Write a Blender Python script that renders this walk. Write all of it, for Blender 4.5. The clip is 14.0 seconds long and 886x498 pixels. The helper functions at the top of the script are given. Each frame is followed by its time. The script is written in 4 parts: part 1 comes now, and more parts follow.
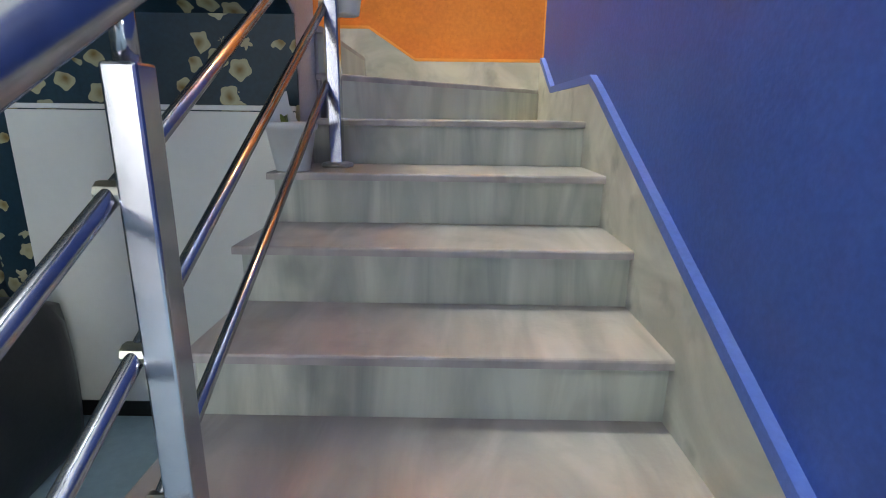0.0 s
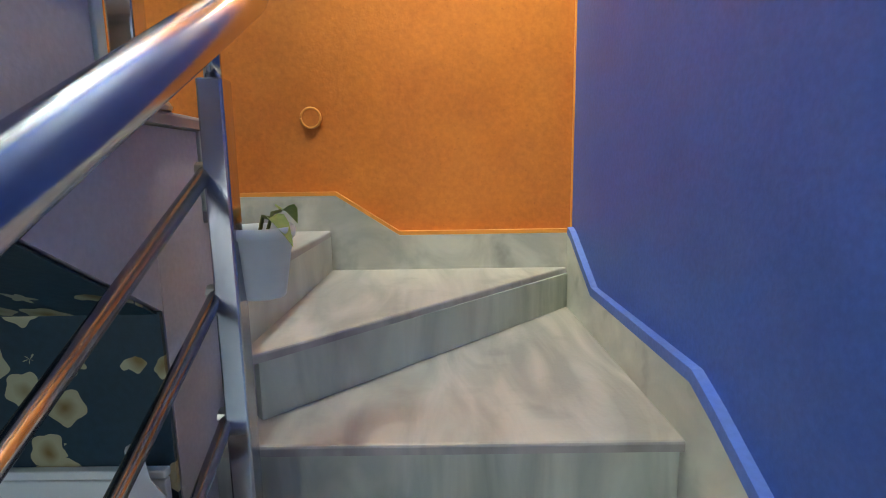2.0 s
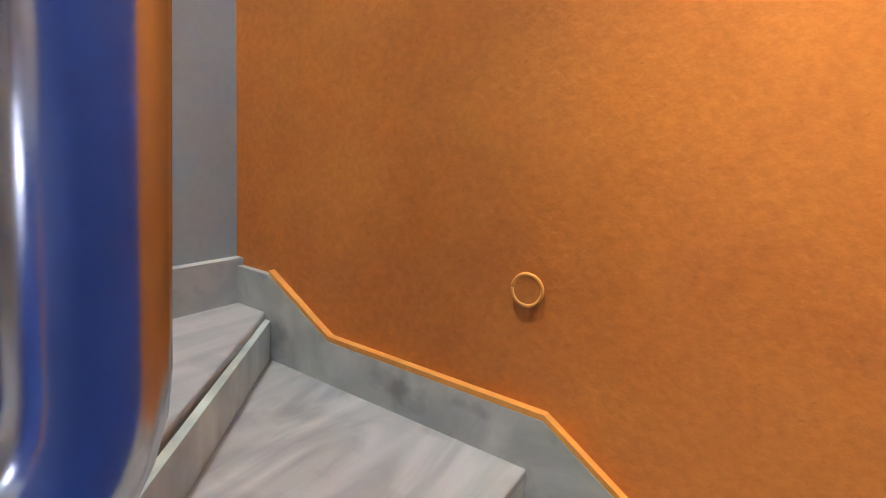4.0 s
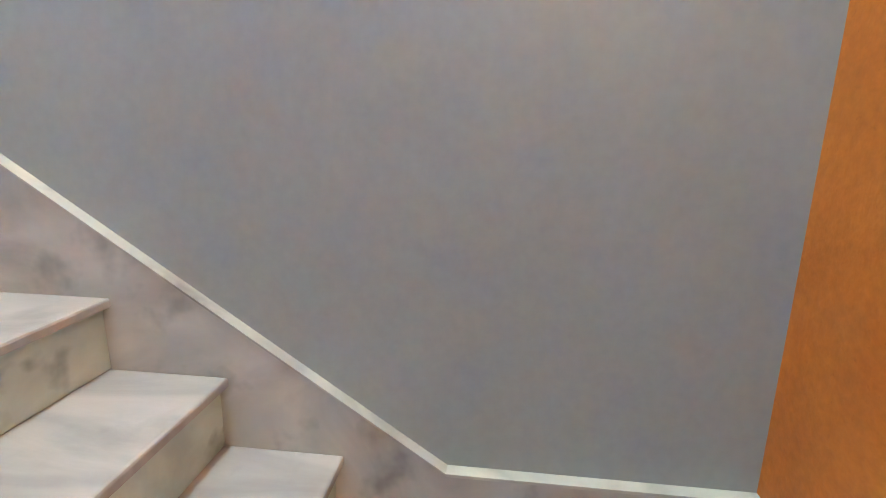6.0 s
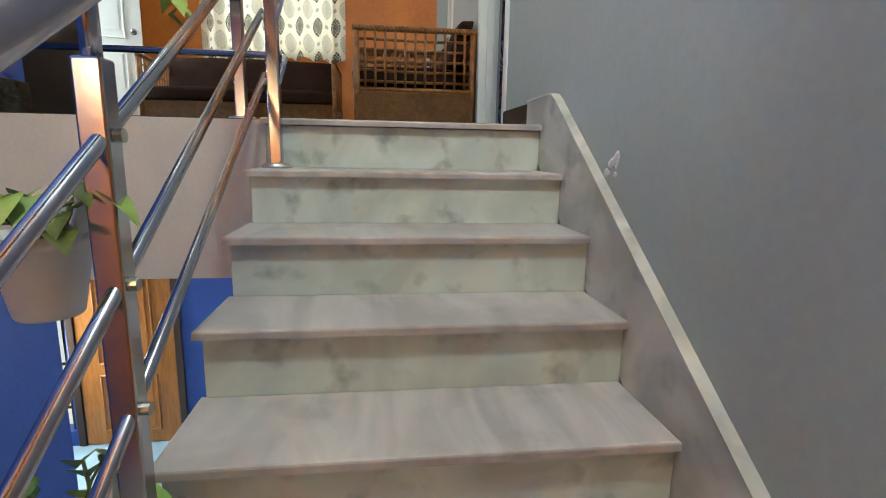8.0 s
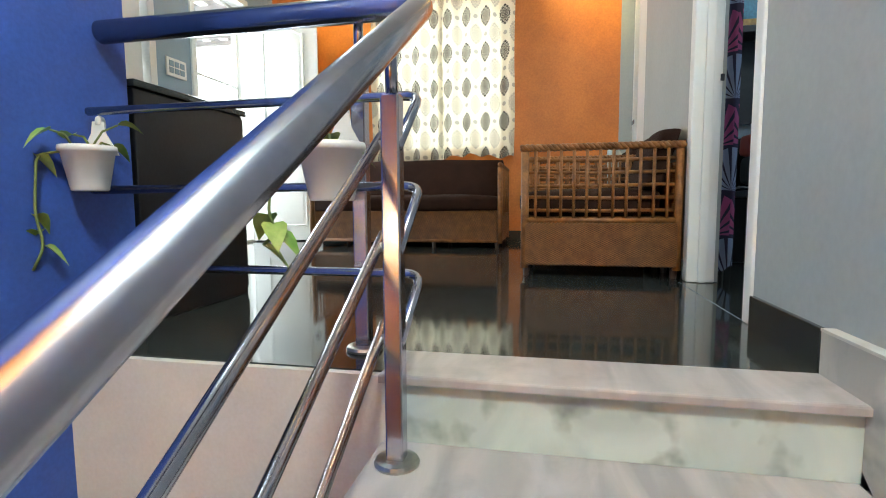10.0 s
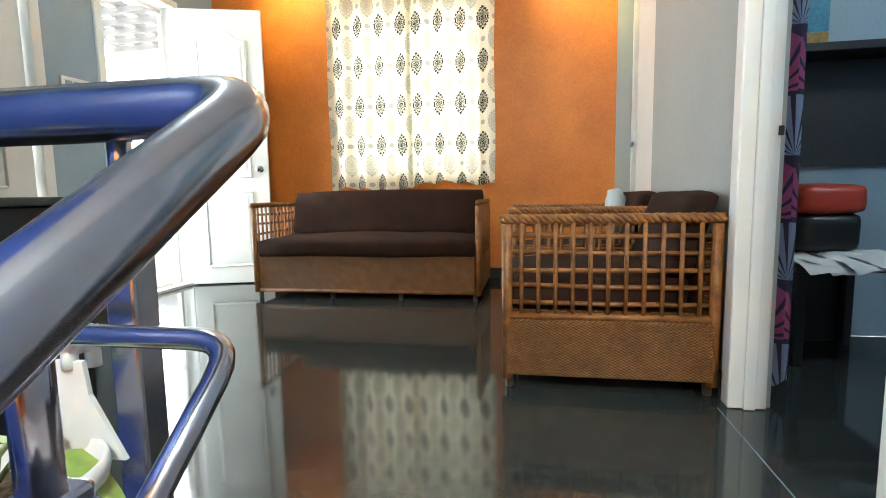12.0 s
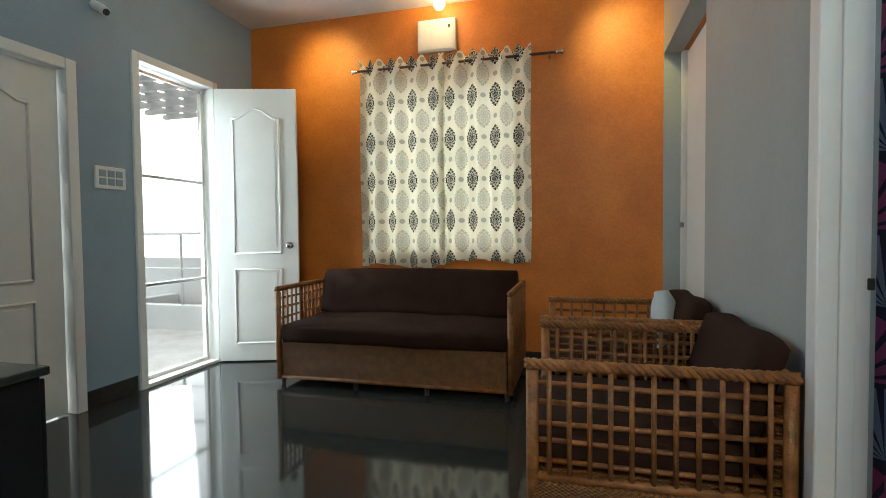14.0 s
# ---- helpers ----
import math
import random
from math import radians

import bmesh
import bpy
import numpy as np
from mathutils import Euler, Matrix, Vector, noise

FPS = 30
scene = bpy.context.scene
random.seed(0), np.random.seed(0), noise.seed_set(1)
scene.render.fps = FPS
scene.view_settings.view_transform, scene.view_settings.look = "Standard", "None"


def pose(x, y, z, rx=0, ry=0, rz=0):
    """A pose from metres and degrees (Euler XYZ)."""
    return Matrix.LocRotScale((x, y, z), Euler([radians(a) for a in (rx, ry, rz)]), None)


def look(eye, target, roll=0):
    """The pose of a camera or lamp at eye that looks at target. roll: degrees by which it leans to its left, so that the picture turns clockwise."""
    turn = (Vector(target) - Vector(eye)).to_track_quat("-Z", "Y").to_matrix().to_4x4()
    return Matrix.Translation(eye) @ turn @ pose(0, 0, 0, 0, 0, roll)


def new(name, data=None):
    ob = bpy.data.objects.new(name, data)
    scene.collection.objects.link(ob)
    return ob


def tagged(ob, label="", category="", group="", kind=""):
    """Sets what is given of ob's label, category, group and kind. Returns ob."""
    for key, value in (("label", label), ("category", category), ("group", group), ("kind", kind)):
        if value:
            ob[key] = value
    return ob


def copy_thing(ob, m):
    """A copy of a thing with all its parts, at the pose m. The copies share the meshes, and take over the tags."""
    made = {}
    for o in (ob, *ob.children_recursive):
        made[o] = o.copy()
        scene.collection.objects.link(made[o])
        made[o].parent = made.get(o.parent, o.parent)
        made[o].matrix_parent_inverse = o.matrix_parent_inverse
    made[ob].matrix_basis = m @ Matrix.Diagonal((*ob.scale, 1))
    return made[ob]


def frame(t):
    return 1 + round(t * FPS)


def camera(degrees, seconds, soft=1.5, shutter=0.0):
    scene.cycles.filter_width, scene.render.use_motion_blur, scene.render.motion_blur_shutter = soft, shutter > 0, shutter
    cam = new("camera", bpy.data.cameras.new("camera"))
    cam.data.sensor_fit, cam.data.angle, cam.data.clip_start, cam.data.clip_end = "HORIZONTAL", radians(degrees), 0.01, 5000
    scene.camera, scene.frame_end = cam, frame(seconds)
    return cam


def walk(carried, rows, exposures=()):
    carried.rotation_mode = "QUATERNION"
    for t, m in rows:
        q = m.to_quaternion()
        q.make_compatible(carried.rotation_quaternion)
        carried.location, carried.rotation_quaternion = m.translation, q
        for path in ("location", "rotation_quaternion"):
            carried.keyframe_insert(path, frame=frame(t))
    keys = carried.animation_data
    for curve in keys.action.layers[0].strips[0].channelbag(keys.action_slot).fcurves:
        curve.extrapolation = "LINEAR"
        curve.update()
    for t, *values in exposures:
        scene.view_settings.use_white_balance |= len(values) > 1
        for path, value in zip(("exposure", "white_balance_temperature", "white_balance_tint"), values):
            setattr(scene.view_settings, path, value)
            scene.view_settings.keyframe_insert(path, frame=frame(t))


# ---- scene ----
cam = camera(82.8, 14.0, 1.0)
PATH = [
    (0, (-1.429, -0.237, -1.913), (-1.411, -2.172, -2.419), 0.7),
    (0.5, (-1.39, -0.496, -1.734), (-1.438, -2.45, -2.16), 0.7),
    (1, (-1.404, -0.685, -1.628), (-1.455, -2.649, -2.001), -0.4),
    (1.5, (-1.457, -0.835, -1.497), (-1.48, -2.805, -1.841), -0.8),
    (2, (-1.426, -1.036, -1.415), (-1.415, -3.011, -1.73), -0.9),
    (2.3, (-1.427, -1.132, -1.358), (-1.377, -3.109, -1.658), -1.1),
    (2.5, (-1.46, -1.227, -1.334), (-1.35, -3.198, -1.656), -0.8),
    (3, (-1.489, -1.436, -1.25), (-1.16, -3.39, -1.497), -0.6),
    (3.2, (-1.474, -1.531, -1.205), (-1.007, -3.464, -1.449), 0.2),
    (5.3, (-1.104, -2.309, -0.632), (0.664, -2.92, -1.34), 1.7),
    (5.5, (-1.077, -2.352, -0.634), (0.775, -2.718, -1.294), 0.3),
    (6, (-0.921, -2.312, -0.631), (1.012, -2.093, -1.097), 1.0),
    (6.5, (-0.786, -2.223, -0.556), (0.914, -1.271, -1.004), 2.0),
    (7, (-0.644, -2.184, -0.313), (0.537, -0.663, -0.852), 1.4),
    (7.5, (-0.595, -1.991, -0.246), (-0.01, -0.138, -0.722), 1.2),
    (8, (-0.596, -1.84, -0.106), (-0.343, 0.109, -0.481), 1.1),
    (8.5, (-0.526, -1.638, -0.005), (-0.567, 0.341, -0.289), 1.1),
    (9, (-0.58, -1.452, 0.12), (-0.869, 0.519, -0.055), 1.3),
    (9.2, (-0.625, -1.398, 0.204), (-0.984, 0.562, 0.034), 1.0),
    (11.3, (-0.596, -0.55, 0.632), (-1.002, 1.393, 0.409), -1.1),
    (11.5, (-0.592, -0.502, 0.703), (-0.974, 1.445, 0.476), -0.8),
    (11.8, (-0.622, -0.39, 0.751), (-0.969, 1.564, 0.52), -1.0),
    (12, (-0.643, -0.318, 0.792), (-0.987, 1.637, 0.571), -1.0),
    (12.5, (-0.660, -0.21, 0.905), (-1.016, 1.751, 0.762), -1.1),
    (13, (-0.604, -0.076, 1.049), (-1.029, 1.875, 1.002), -1.4),
    (13.2, (-0.605, -0.09, 1.125), (-1.053, 1.855, 1.098), -1.3),
    (13.5, (-0.596, -0.092, 1.136), (-1.079, 1.845, 1.119), -0.9),
    (14, (-0.588, -0.045, 1.137), (-1.103, 1.883, 1.068), -0.6),
]
walk(cam, [(t, look(eye, target, roll)) for t, eye, target, roll in PATH],
     [(0, 1.0, 6650, 4), (0.6, 0.88, 6600, 0), (1.5, 0.80, 6450, -2), (3.2, 0.62, 6050, 2), (5.5, 0.88, 6100, 19), (6, 0.86, 6050, 1), (6.5, 0.72, 6250, -1), (7.5, 0.05, 6250, 2), (8.5, -0.18, 6300, 2),
      (9.2, 0.0, 6250, 3), (11.4, 0.6, 6400, 4), (12.5, 0.45, 6400, 4), (13, -0.52, 6300, 2), (13.5, -0.88, 6300, 2), (14, -0.7, 6300, 2)])

YF0 = 4.29
# ---- world and lights ----
world = bpy.data.worlds.new("sky")
scene.world = world
world.use_nodes = True
wn = world.node_tree.nodes
sky = wn.new("ShaderNodeTexSky")
sky.sky_type = "NISHITA"
sky.sun_disc = False
sky.sun_elevation = radians(48)
sky.sun_rotation = radians(250)
wn["Background"].inputs[1].default_value = 0.15
world.node_tree.links.new(sky.outputs[0], wn["Background"].inputs[0])


def lamp(name, kind, power, color, m, size=0.1, size_y=0.0):
    d = bpy.data.lights.new(name, kind)
    d.energy, d.color = power, color
    if kind == "AREA":
        d.size = size
        if size_y:
            d.shape, d.size_y = "RECTANGLE", size_y
    elif kind == "SUN":
        d.angle = radians(0.5)
    else:
        d.shadow_soft_size = size
    ob = new(name, d)
    ob.matrix_world = m
    return ob


lamp("sun", "SUN", 3.0, (1.0, 0.94, 0.85), look((-12, 1, 9), (-3.5, 3.3, 0)))
# daylight through the balcony door, the curtained window and the lower window
lamp("balcony_door_daylight", "AREA", 60, (0.86, 0.93, 1.0), look((-3.95, 3.33, 1.25), (0, 2.0, 0.9)), 0.66, 2.1)
lamp("lower_window_daylight", "AREA", 66, (0.9, 0.96, 1.0), look((-3.7, 2.7, -1.7), (-1.5, 0.5, -2.2)), 0.6, 1.4)
lamp("window_daylight", "AREA", 34, (1.0, 0.97, 0.90), look((-1.72, YF0 + 0.45, 1.7), (-1.72, 0, 1.7)), 1.3, 1.5)
# house lamps: window bulb, ceiling trays; stairwell bulb, landing and hall lamps out of view
lamp("window_bulb_light", "POINT", 11, (1.0, 0.68, 0.32), pose(-1.70, 3.98, 3.06), 0.05)
for tray_x in (-2.95, -0.32):
    tray_light = lamp("tray_light", "SPOT", 105, (1.0, 0.80, 0.28), look((tray_x, 3.52, 3.10), (tray_x + 0.12, 4.29, 2.62)), 0.06)
    tray_light.data.spot_size, tray_light.data.spot_blend = radians(66), 1.0
lamp("stairwell_bulb_light", "POINT", 14, (1.0, 0.80, 0.42), pose(-1.60, -2.68, 0.22), 0.05)
# added spot without a fixture, brightens the upper orange stair wall
stair_spot = lamp("stairwell_wall_fill", "SPOT", 190, (1.0, 0.86, 0.48), look((-1.40, -2.30, 0.9), (-1.52, -2.857, -0.15)), 0.06)
stair_spot.data.spot_size, stair_spot.data.spot_blend = radians(52), 1.0
lamp("landing_light", "POINT", 235, (0.90, 1.0, 0.92), pose(-0.38, -1.85, 2.8), 0.15)
lamp("hall_light", "POINT", 14, (0.80, 0.95, 1.0), pose(-2.4, 1.6, 2.9), 0.15)
# added fill points that brighten the side room and the lower floor
lamp("side_room_fill", "POINT", 38, (0.85, 0.95, 1.0), pose(1.3, 0.9, 2.6), 0.12)
lamp("lower_floor_fill", "POINT", 9, (0.9, 0.95, 1.0), pose(-0.9, 0.6, -0.75), 0.12)


# ---- materials ----
def material(name, color, rough=0.6, metal=0.0, noise_scale=8.0, vary=0.15, bump=0.1, bump_scale=60.0, spec=0.5, color2=None, stretch=(1, 1, 1)):
    """Base colour with stains at a large scale and grain at a small one, and a fine relief."""
    m = bpy.data.materials.new(name)
    m.use_nodes = True
    nt = m.node_tree
    n, l = nt.nodes, nt.links
    b = n["Principled BSDF"]
    b.inputs["Roughness"].default_value = rough
    b.inputs["Metallic"].default_value = metal
    b.inputs["Specular IOR Level"].default_value = spec
    tc = n.new("ShaderNodeTexCoord")
    mp = n.new("ShaderNodeMapping")
    mp.inputs["Scale"].default_value = stretch
    l.new(tc.outputs["Object"], mp.inputs[0])
    big = n.new("ShaderNodeTexNoise")
    big.inputs["Scale"].default_value = noise_scale
    big.inputs["Detail"].default_value = 6
    big.inputs["Roughness"].default_value = 0.62
    l.new(mp.outputs[0], big.inputs["Vector"])
    ramp = n.new("ShaderNodeValToRGB")
    c2 = color2 or tuple(v * (1 - vary) for v in color)
    ramp.color_ramp.elements[0].position, ramp.color_ramp.elements[1].position = 0.36, 0.64
    ramp.color_ramp.elements[0].color = (*c2, 1)
    ramp.color_ramp.elements[1].color = (*color, 1)
    l.new(big.outputs[0], ramp.inputs[0])
    fine = n.new("ShaderNodeTexNoise")
    fine.inputs["Scale"].default_value = bump_scale
    fine.inputs["Detail"].default_value = 4
    l.new(mp.outputs[0], fine.inputs["Vector"])
    mix = n.new("ShaderNodeMix")
    mix.data_type, mix.blend_type = "RGBA", "OVERLAY"
    mix.inputs[0].default_value = min(1.0, vary * 1.3)
    l.new(ramp.outputs[0], mix.inputs[6])
    l.new(fine.outputs[0], mix.inputs[7])
    l.new(mix.outputs[2], b.inputs["Base Color"])
    if bump:
        bp = n.new("ShaderNodeBump")
        bp.inputs["Strength"].default_value = bump
        bp.inputs["Distance"].default_value = 0.01
        l.new(fine.outputs[0], bp.inputs["Height"])
        l.new(bp.outputs[0], b.inputs["Normal"])
    return m


def nodes_of(m):
    return m.node_tree.nodes, m.node_tree.links, m.node_tree.nodes["Principled BSDF"]


def marble(name, pale, grey, vein_angle, stain=0.5, scale=(4.5, 1.2, 1.2), spots=7.5, contrast=(0.36, 0.66)):
    """Pale marble with grey-green smudges, long soft veins and a dull polish."""
    m = material(name, pale, 0.35, 0.0, 3.0, 0.1, 0.04, 90)
    n, l, b = nodes_of(m)
    tc = n.new("ShaderNodeTexCoord")
    info = n.new("ShaderNodeObjectInfo")
    geo = n.new("ShaderNodeNewGeometry")
    add = n.new("ShaderNodeVectorMath")
    add.operation = "ADD"
    sc = n.new("ShaderNodeVectorMath")
    sc.operation = "SCALE"
    sc.inputs[0].default_value = (13.1, 7.7, 5.3)
    l.new(info.outputs["Random"], sc.inputs["Scale"])
    l.new(geo.outputs["Position"], add.inputs[0])
    l.new(sc.outputs[0], add.inputs[1])
    mp = n.new("ShaderNodeMapping")
    mp.inputs["Rotation"].default_value = (0, 0, vein_angle)
    mp.inputs["Scale"].default_value = scale
    l.new(add.outputs[0], mp.inputs[0])
    v = n.new("ShaderNodeTexNoise")
    v.inputs["Scale"].default_value, v.inputs["Detail"].default_value, v.inputs["Distortion"].default_value = 1.3, 8, 1.6
    l.new(mp.outputs[0], v.inputs["Vector"])
    rv = n.new("ShaderNodeValToRGB")
    rv.color_ramp.elements[0].position, rv.color_ramp.elements[1].position = contrast
    rv.color_ramp.elements[0].color, rv.color_ramp.elements[1].color = (*grey, 1), (*pale, 1)
    l.new(v.outputs[0], rv.inputs[0])
    spot = n.new("ShaderNodeTexNoise")
    spot.inputs["Scale"].default_value, spot.inputs["Detail"].default_value = spots, 3
    l.new(add.outputs[0], spot.inputs["Vector"])
    rs = n.new("ShaderNodeValToRGB")
    rs.color_ramp.elements[0].position, rs.color_ramp.elements[1].position = 0.57, 0.76
    rs.color_ramp.elements[0].color, rs.color_ramp.elements[1].color = (0, 0, 0, 1), (stain, stain, stain, 1)
    l.new(spot.outputs[0], rs.inputs[0])
    mix = n.new("ShaderNodeMix")
    mix.data_type = "RGBA"
    l.new(rs.outputs[0], mix.inputs[0])
    l.new(rv.outputs[0], mix.inputs[6])
    mix.inputs[7].default_value = (*(c * 0.5 for c in grey), 1)
    l.new(mix.outputs[2], b.inputs["Base Color"])
    return m


TREAD = marble("marble_tread", (0.49, 0.44, 0.43), (0.33, 0.30, 0.295), 0.15, 0.4)
TREAD_TURN = marble("marble_tread_turned", (0.47, 0.425, 0.415), (0.28, 0.26, 0.255), 1.45, 0.45)
RISER = marble("marble_riser", (0.60, 0.67, 0.63), (0.43, 0.49, 0.46), 0.3, 1.0, (2.4, 2.4, 2.4), 10.0)
RISER_LOW = marble("marble_riser_streaked", (0.56, 0.58, 0.51), (0.30, 0.32, 0.29), 0.0, 0.55, (6, 1.2, 0.8), 5.0, (0.28, 0.64))
SKIRT = marble("marble_skirting", (0.60, 0.58, 0.53), (0.38, 0.37, 0.34), 0.5, 0.85, (2.6, 2.0, 2.6), 8.0)
BLUE = material("blue_wall_paint", (0.042, 0.095, 0.40), 0.5, 0, 2.2, 0.2, 0.06, 90)
BLUE_TRIM = material("lighter_blue_edge", (0.09, 0.16, 0.55), 0.5, 0, 4, 0.15, 0.08, 90)
GREY = material("grey_wall_paint", (0.345, 0.375, 0.37), 0.5, 0, 1.8, 0.07, 0.05, 45)
GREYBLUE = material("blue_grey_wall_paint", (0.27, 0.36, 0.44), 0.55, 0, 1.8, 0.1, 0.08, 120)
LAVENDER = material("pale_lavender_paint", (0.52, 0.50, 0.55), 0.6, 0, 2.5, 0.12, 0.08, 110)
CREAM = material("off_white_paint", (0.62, 0.58, 0.54), 0.6, 0, 2.5, 0.1, 0.06, 110)
WHITE = material("white_gloss_paint", (0.78, 0.78, 0.75), 0.35, 0, 3, 0.06, 0.04, 40)
CEIL = material("white_ceiling_paint", (0.72, 0.70, 0.66), 0.7, 0, 2, 0.08, 0.05, 90)
STEEL = material("polished_steel", (0.49, 0.49, 0.56), 0.2, 1.0, 3, 0.1, 0.02, 40)
STEEL_DULL = material("brushed_steel", (0.45, 0.44, 0.40), 0.3, 1.0, 3, 0.15, 0.04, 60)
GRANITE = material("black_granite", (0.022, 0.025, 0.025), 0.075, 0, 14, 0.5, 0.0, 200, 0.6, (0.035, 0.039, 0.037))
BLACK = material("black_laminate", (0.012, 0.013, 0.015), 0.35, 0, 5, 0.3, 0.05, 80)
BROWN = material("brown_cushion_cloth", (0.030, 0.013, 0.009), 0.9, 0, 5, 0.3, 0.35, 220, 0.15)
POT = material("white_plastic", (0.72, 0.73, 0.74), 0.4, 0, 4, 0.08, 0.03, 40)
SOIL = material("dry_soil", (0.10, 0.06, 0.03), 0.95, 0, 30, 0.5, 0.6, 60)
LEAF = material("green_leaf", (0.16, 0.30, 0.05), 0.45, 0, 12, 0.3, 0.1, 40, 0.4, (0.30, 0.36, 0.10))
STEM = material("plant_stem", (0.14, 0.18, 0.05), 0.6, 0, 10, 0.2, 0.1, 60)
WOOD = material("varnished_orange_wood", (0.50, 0.19, 0.035), 0.35, 0, 5, 0.35, 0.06, 60, 0.5, (0.34, 0.11, 0.02), (1, 1, 0.15))
DARKWOOD = material("dark_wood", (0.06, 0.03, 0.02), 0.4, 0, 5, 0.3, 0.06, 60, 0.5, None, (1, 1, 0.15))
LOWFLOOR = material("pale_blue_floor_tile", (0.36, 0.50, 0.58), 0.2, 0, 3, 0.1, 0.02, 30)
CONCRETE = material("balcony_concrete", (0.70, 0.69, 0.66), 0.85, 0, 3, 0.2, 0.3, 50)
RED = material("red_suitcase_shell", (0.42, 0.04, 0.02), 0.35, 0, 4, 0.15, 0.05, 60)
PAPER = material("white_paper", (0.66, 0.66, 0.66), 0.8, 0, 6, 0.1, 0.1, 40)
PILLOW = material("pale_blue_pillow_cloth", (0.44, 0.50, 0.54), 0.85, 0, 6, 0.12, 0.2, 160)
SWITCH = material("switch_plastic", (0.80, 0.80, 0.78), 0.4, 0, 5, 0.05, 0.02, 40)
DARK = material("dark_grey_plastic", (0.03, 0.03, 0.035), 0.4, 0, 5, 0.2, 0.05, 60)


def orange_plaster():
    m = material("orange_textured_paint", (0.62, 0.197, 0.030), 0.48, 0.0, 2.2, 0.2, 0.15, 60, 0.4, (0.50, 0.145, 0.021))
    n, l, b = nodes_of(m)
    tc = n.new("ShaderNodeTexCoord")
    f = n.new("ShaderNodeTexNoise")
    f.inputs["Scale"].default_value, f.inputs["Detail"].default_value = 62, 3
    l.new(tc.outputs["Object"], f.inputs["Vector"])
    r = n.new("ShaderNodeValToRGB")
    r.color_ramp.elements[0].position, r.color_ramp.elements[1].position = 0.66, 0.80
    r.color_ramp.elements[0].color, r.color_ramp.elements[1].color = (0, 0, 0, 1), (0.5, 0.5, 0.5, 1)
    l.new(f.outputs[0], r.inputs[0])
    src = b.inputs["Base Color"].links[0].from_socket
    mix = n.new("ShaderNodeMix")
    mix.data_type = "RGBA"
    l.new(r.outputs[0], mix.inputs[0])
    l.new(src, mix.inputs[6])
    mix.inputs[7].default_value = (0.30, 0.06, 0.012, 1)
    l.new(mix.outputs[2], b.inputs["Base Color"])
    return m


ORANGE = orange_plaster()


def math_node(n, l, op, a, b=None, c=None):
    k = n.new("ShaderNodeMath")
    k.operation = op
    for i, v in enumerate((a, b, c)):
        if v is None:
            continue
        if isinstance(v, (int, float)):
            k.inputs[i].default_value = v
        else:
            l.new(v, k.inputs[i])
    return k.outputs[0]


def rattan():
    """Woven cane: over-and-under strands with a honey to brown tone."""
    m = material("woven_rattan", (0.33, 0.135, 0.036), 0.45, 0, 22, 0.25, 0.0, 120, 0.5, (0.22, 0.08, 0.022))
    n, l, b = nodes_of(m)
    geo = n.new("ShaderNodeNewGeometry")
    sep = n.new("ShaderNodeSeparateXYZ")
    l.new(geo.outputs["Position"], sep.inputs[0])
    hor = math_node(n, l, "ADD", sep.outputs[0], sep.outputs[1])
    a = math_node(n, l, "SINE", math_node(n, l, "MULTIPLY", hor, 300.0))
    c = math_node(n, l, "SINE", math_node(n, l, "MULTIPLY", sep.outputs[2], 560.0))
    h = math_node(n, l, "MULTIPLY", a, c)
    bp = n.new("ShaderNodeBump")
    bp.inputs["Strength"].default_value, bp.inputs["Distance"].default_value = 0.9, 0.004
    l.new(h, bp.inputs["Height"])
    l.new(bp.outputs[0], b.inputs["Normal"])
    src = b.inputs["Base Color"].links[0].from_socket
    mix = n.new("ShaderNodeMix")
    mix.data_type, mix.blend_type = "RGBA", "MULTIPLY"
    mix.inputs[0].default_value = 0.8
    l.new(src, mix.inputs[6])
    cr = n.new("ShaderNodeMapRange")
    cr.inputs[1].default_value, cr.inputs[2].default_value, cr.inputs[3].default_value = -1.0, 0.6, 0.1
    l.new(h, cr.inputs[0])
    l.new(cr.outputs[0], mix.inputs[7])
    l.new(mix.outputs[2], b.inputs["Base Color"])
    return m


RATTAN = rattan()
CANE = material("cane_rod", (0.30, 0.125, 0.035), 0.45, 0, 14, 0.35, 0.25, 130, 0.4, (0.15, 0.055, 0.016))


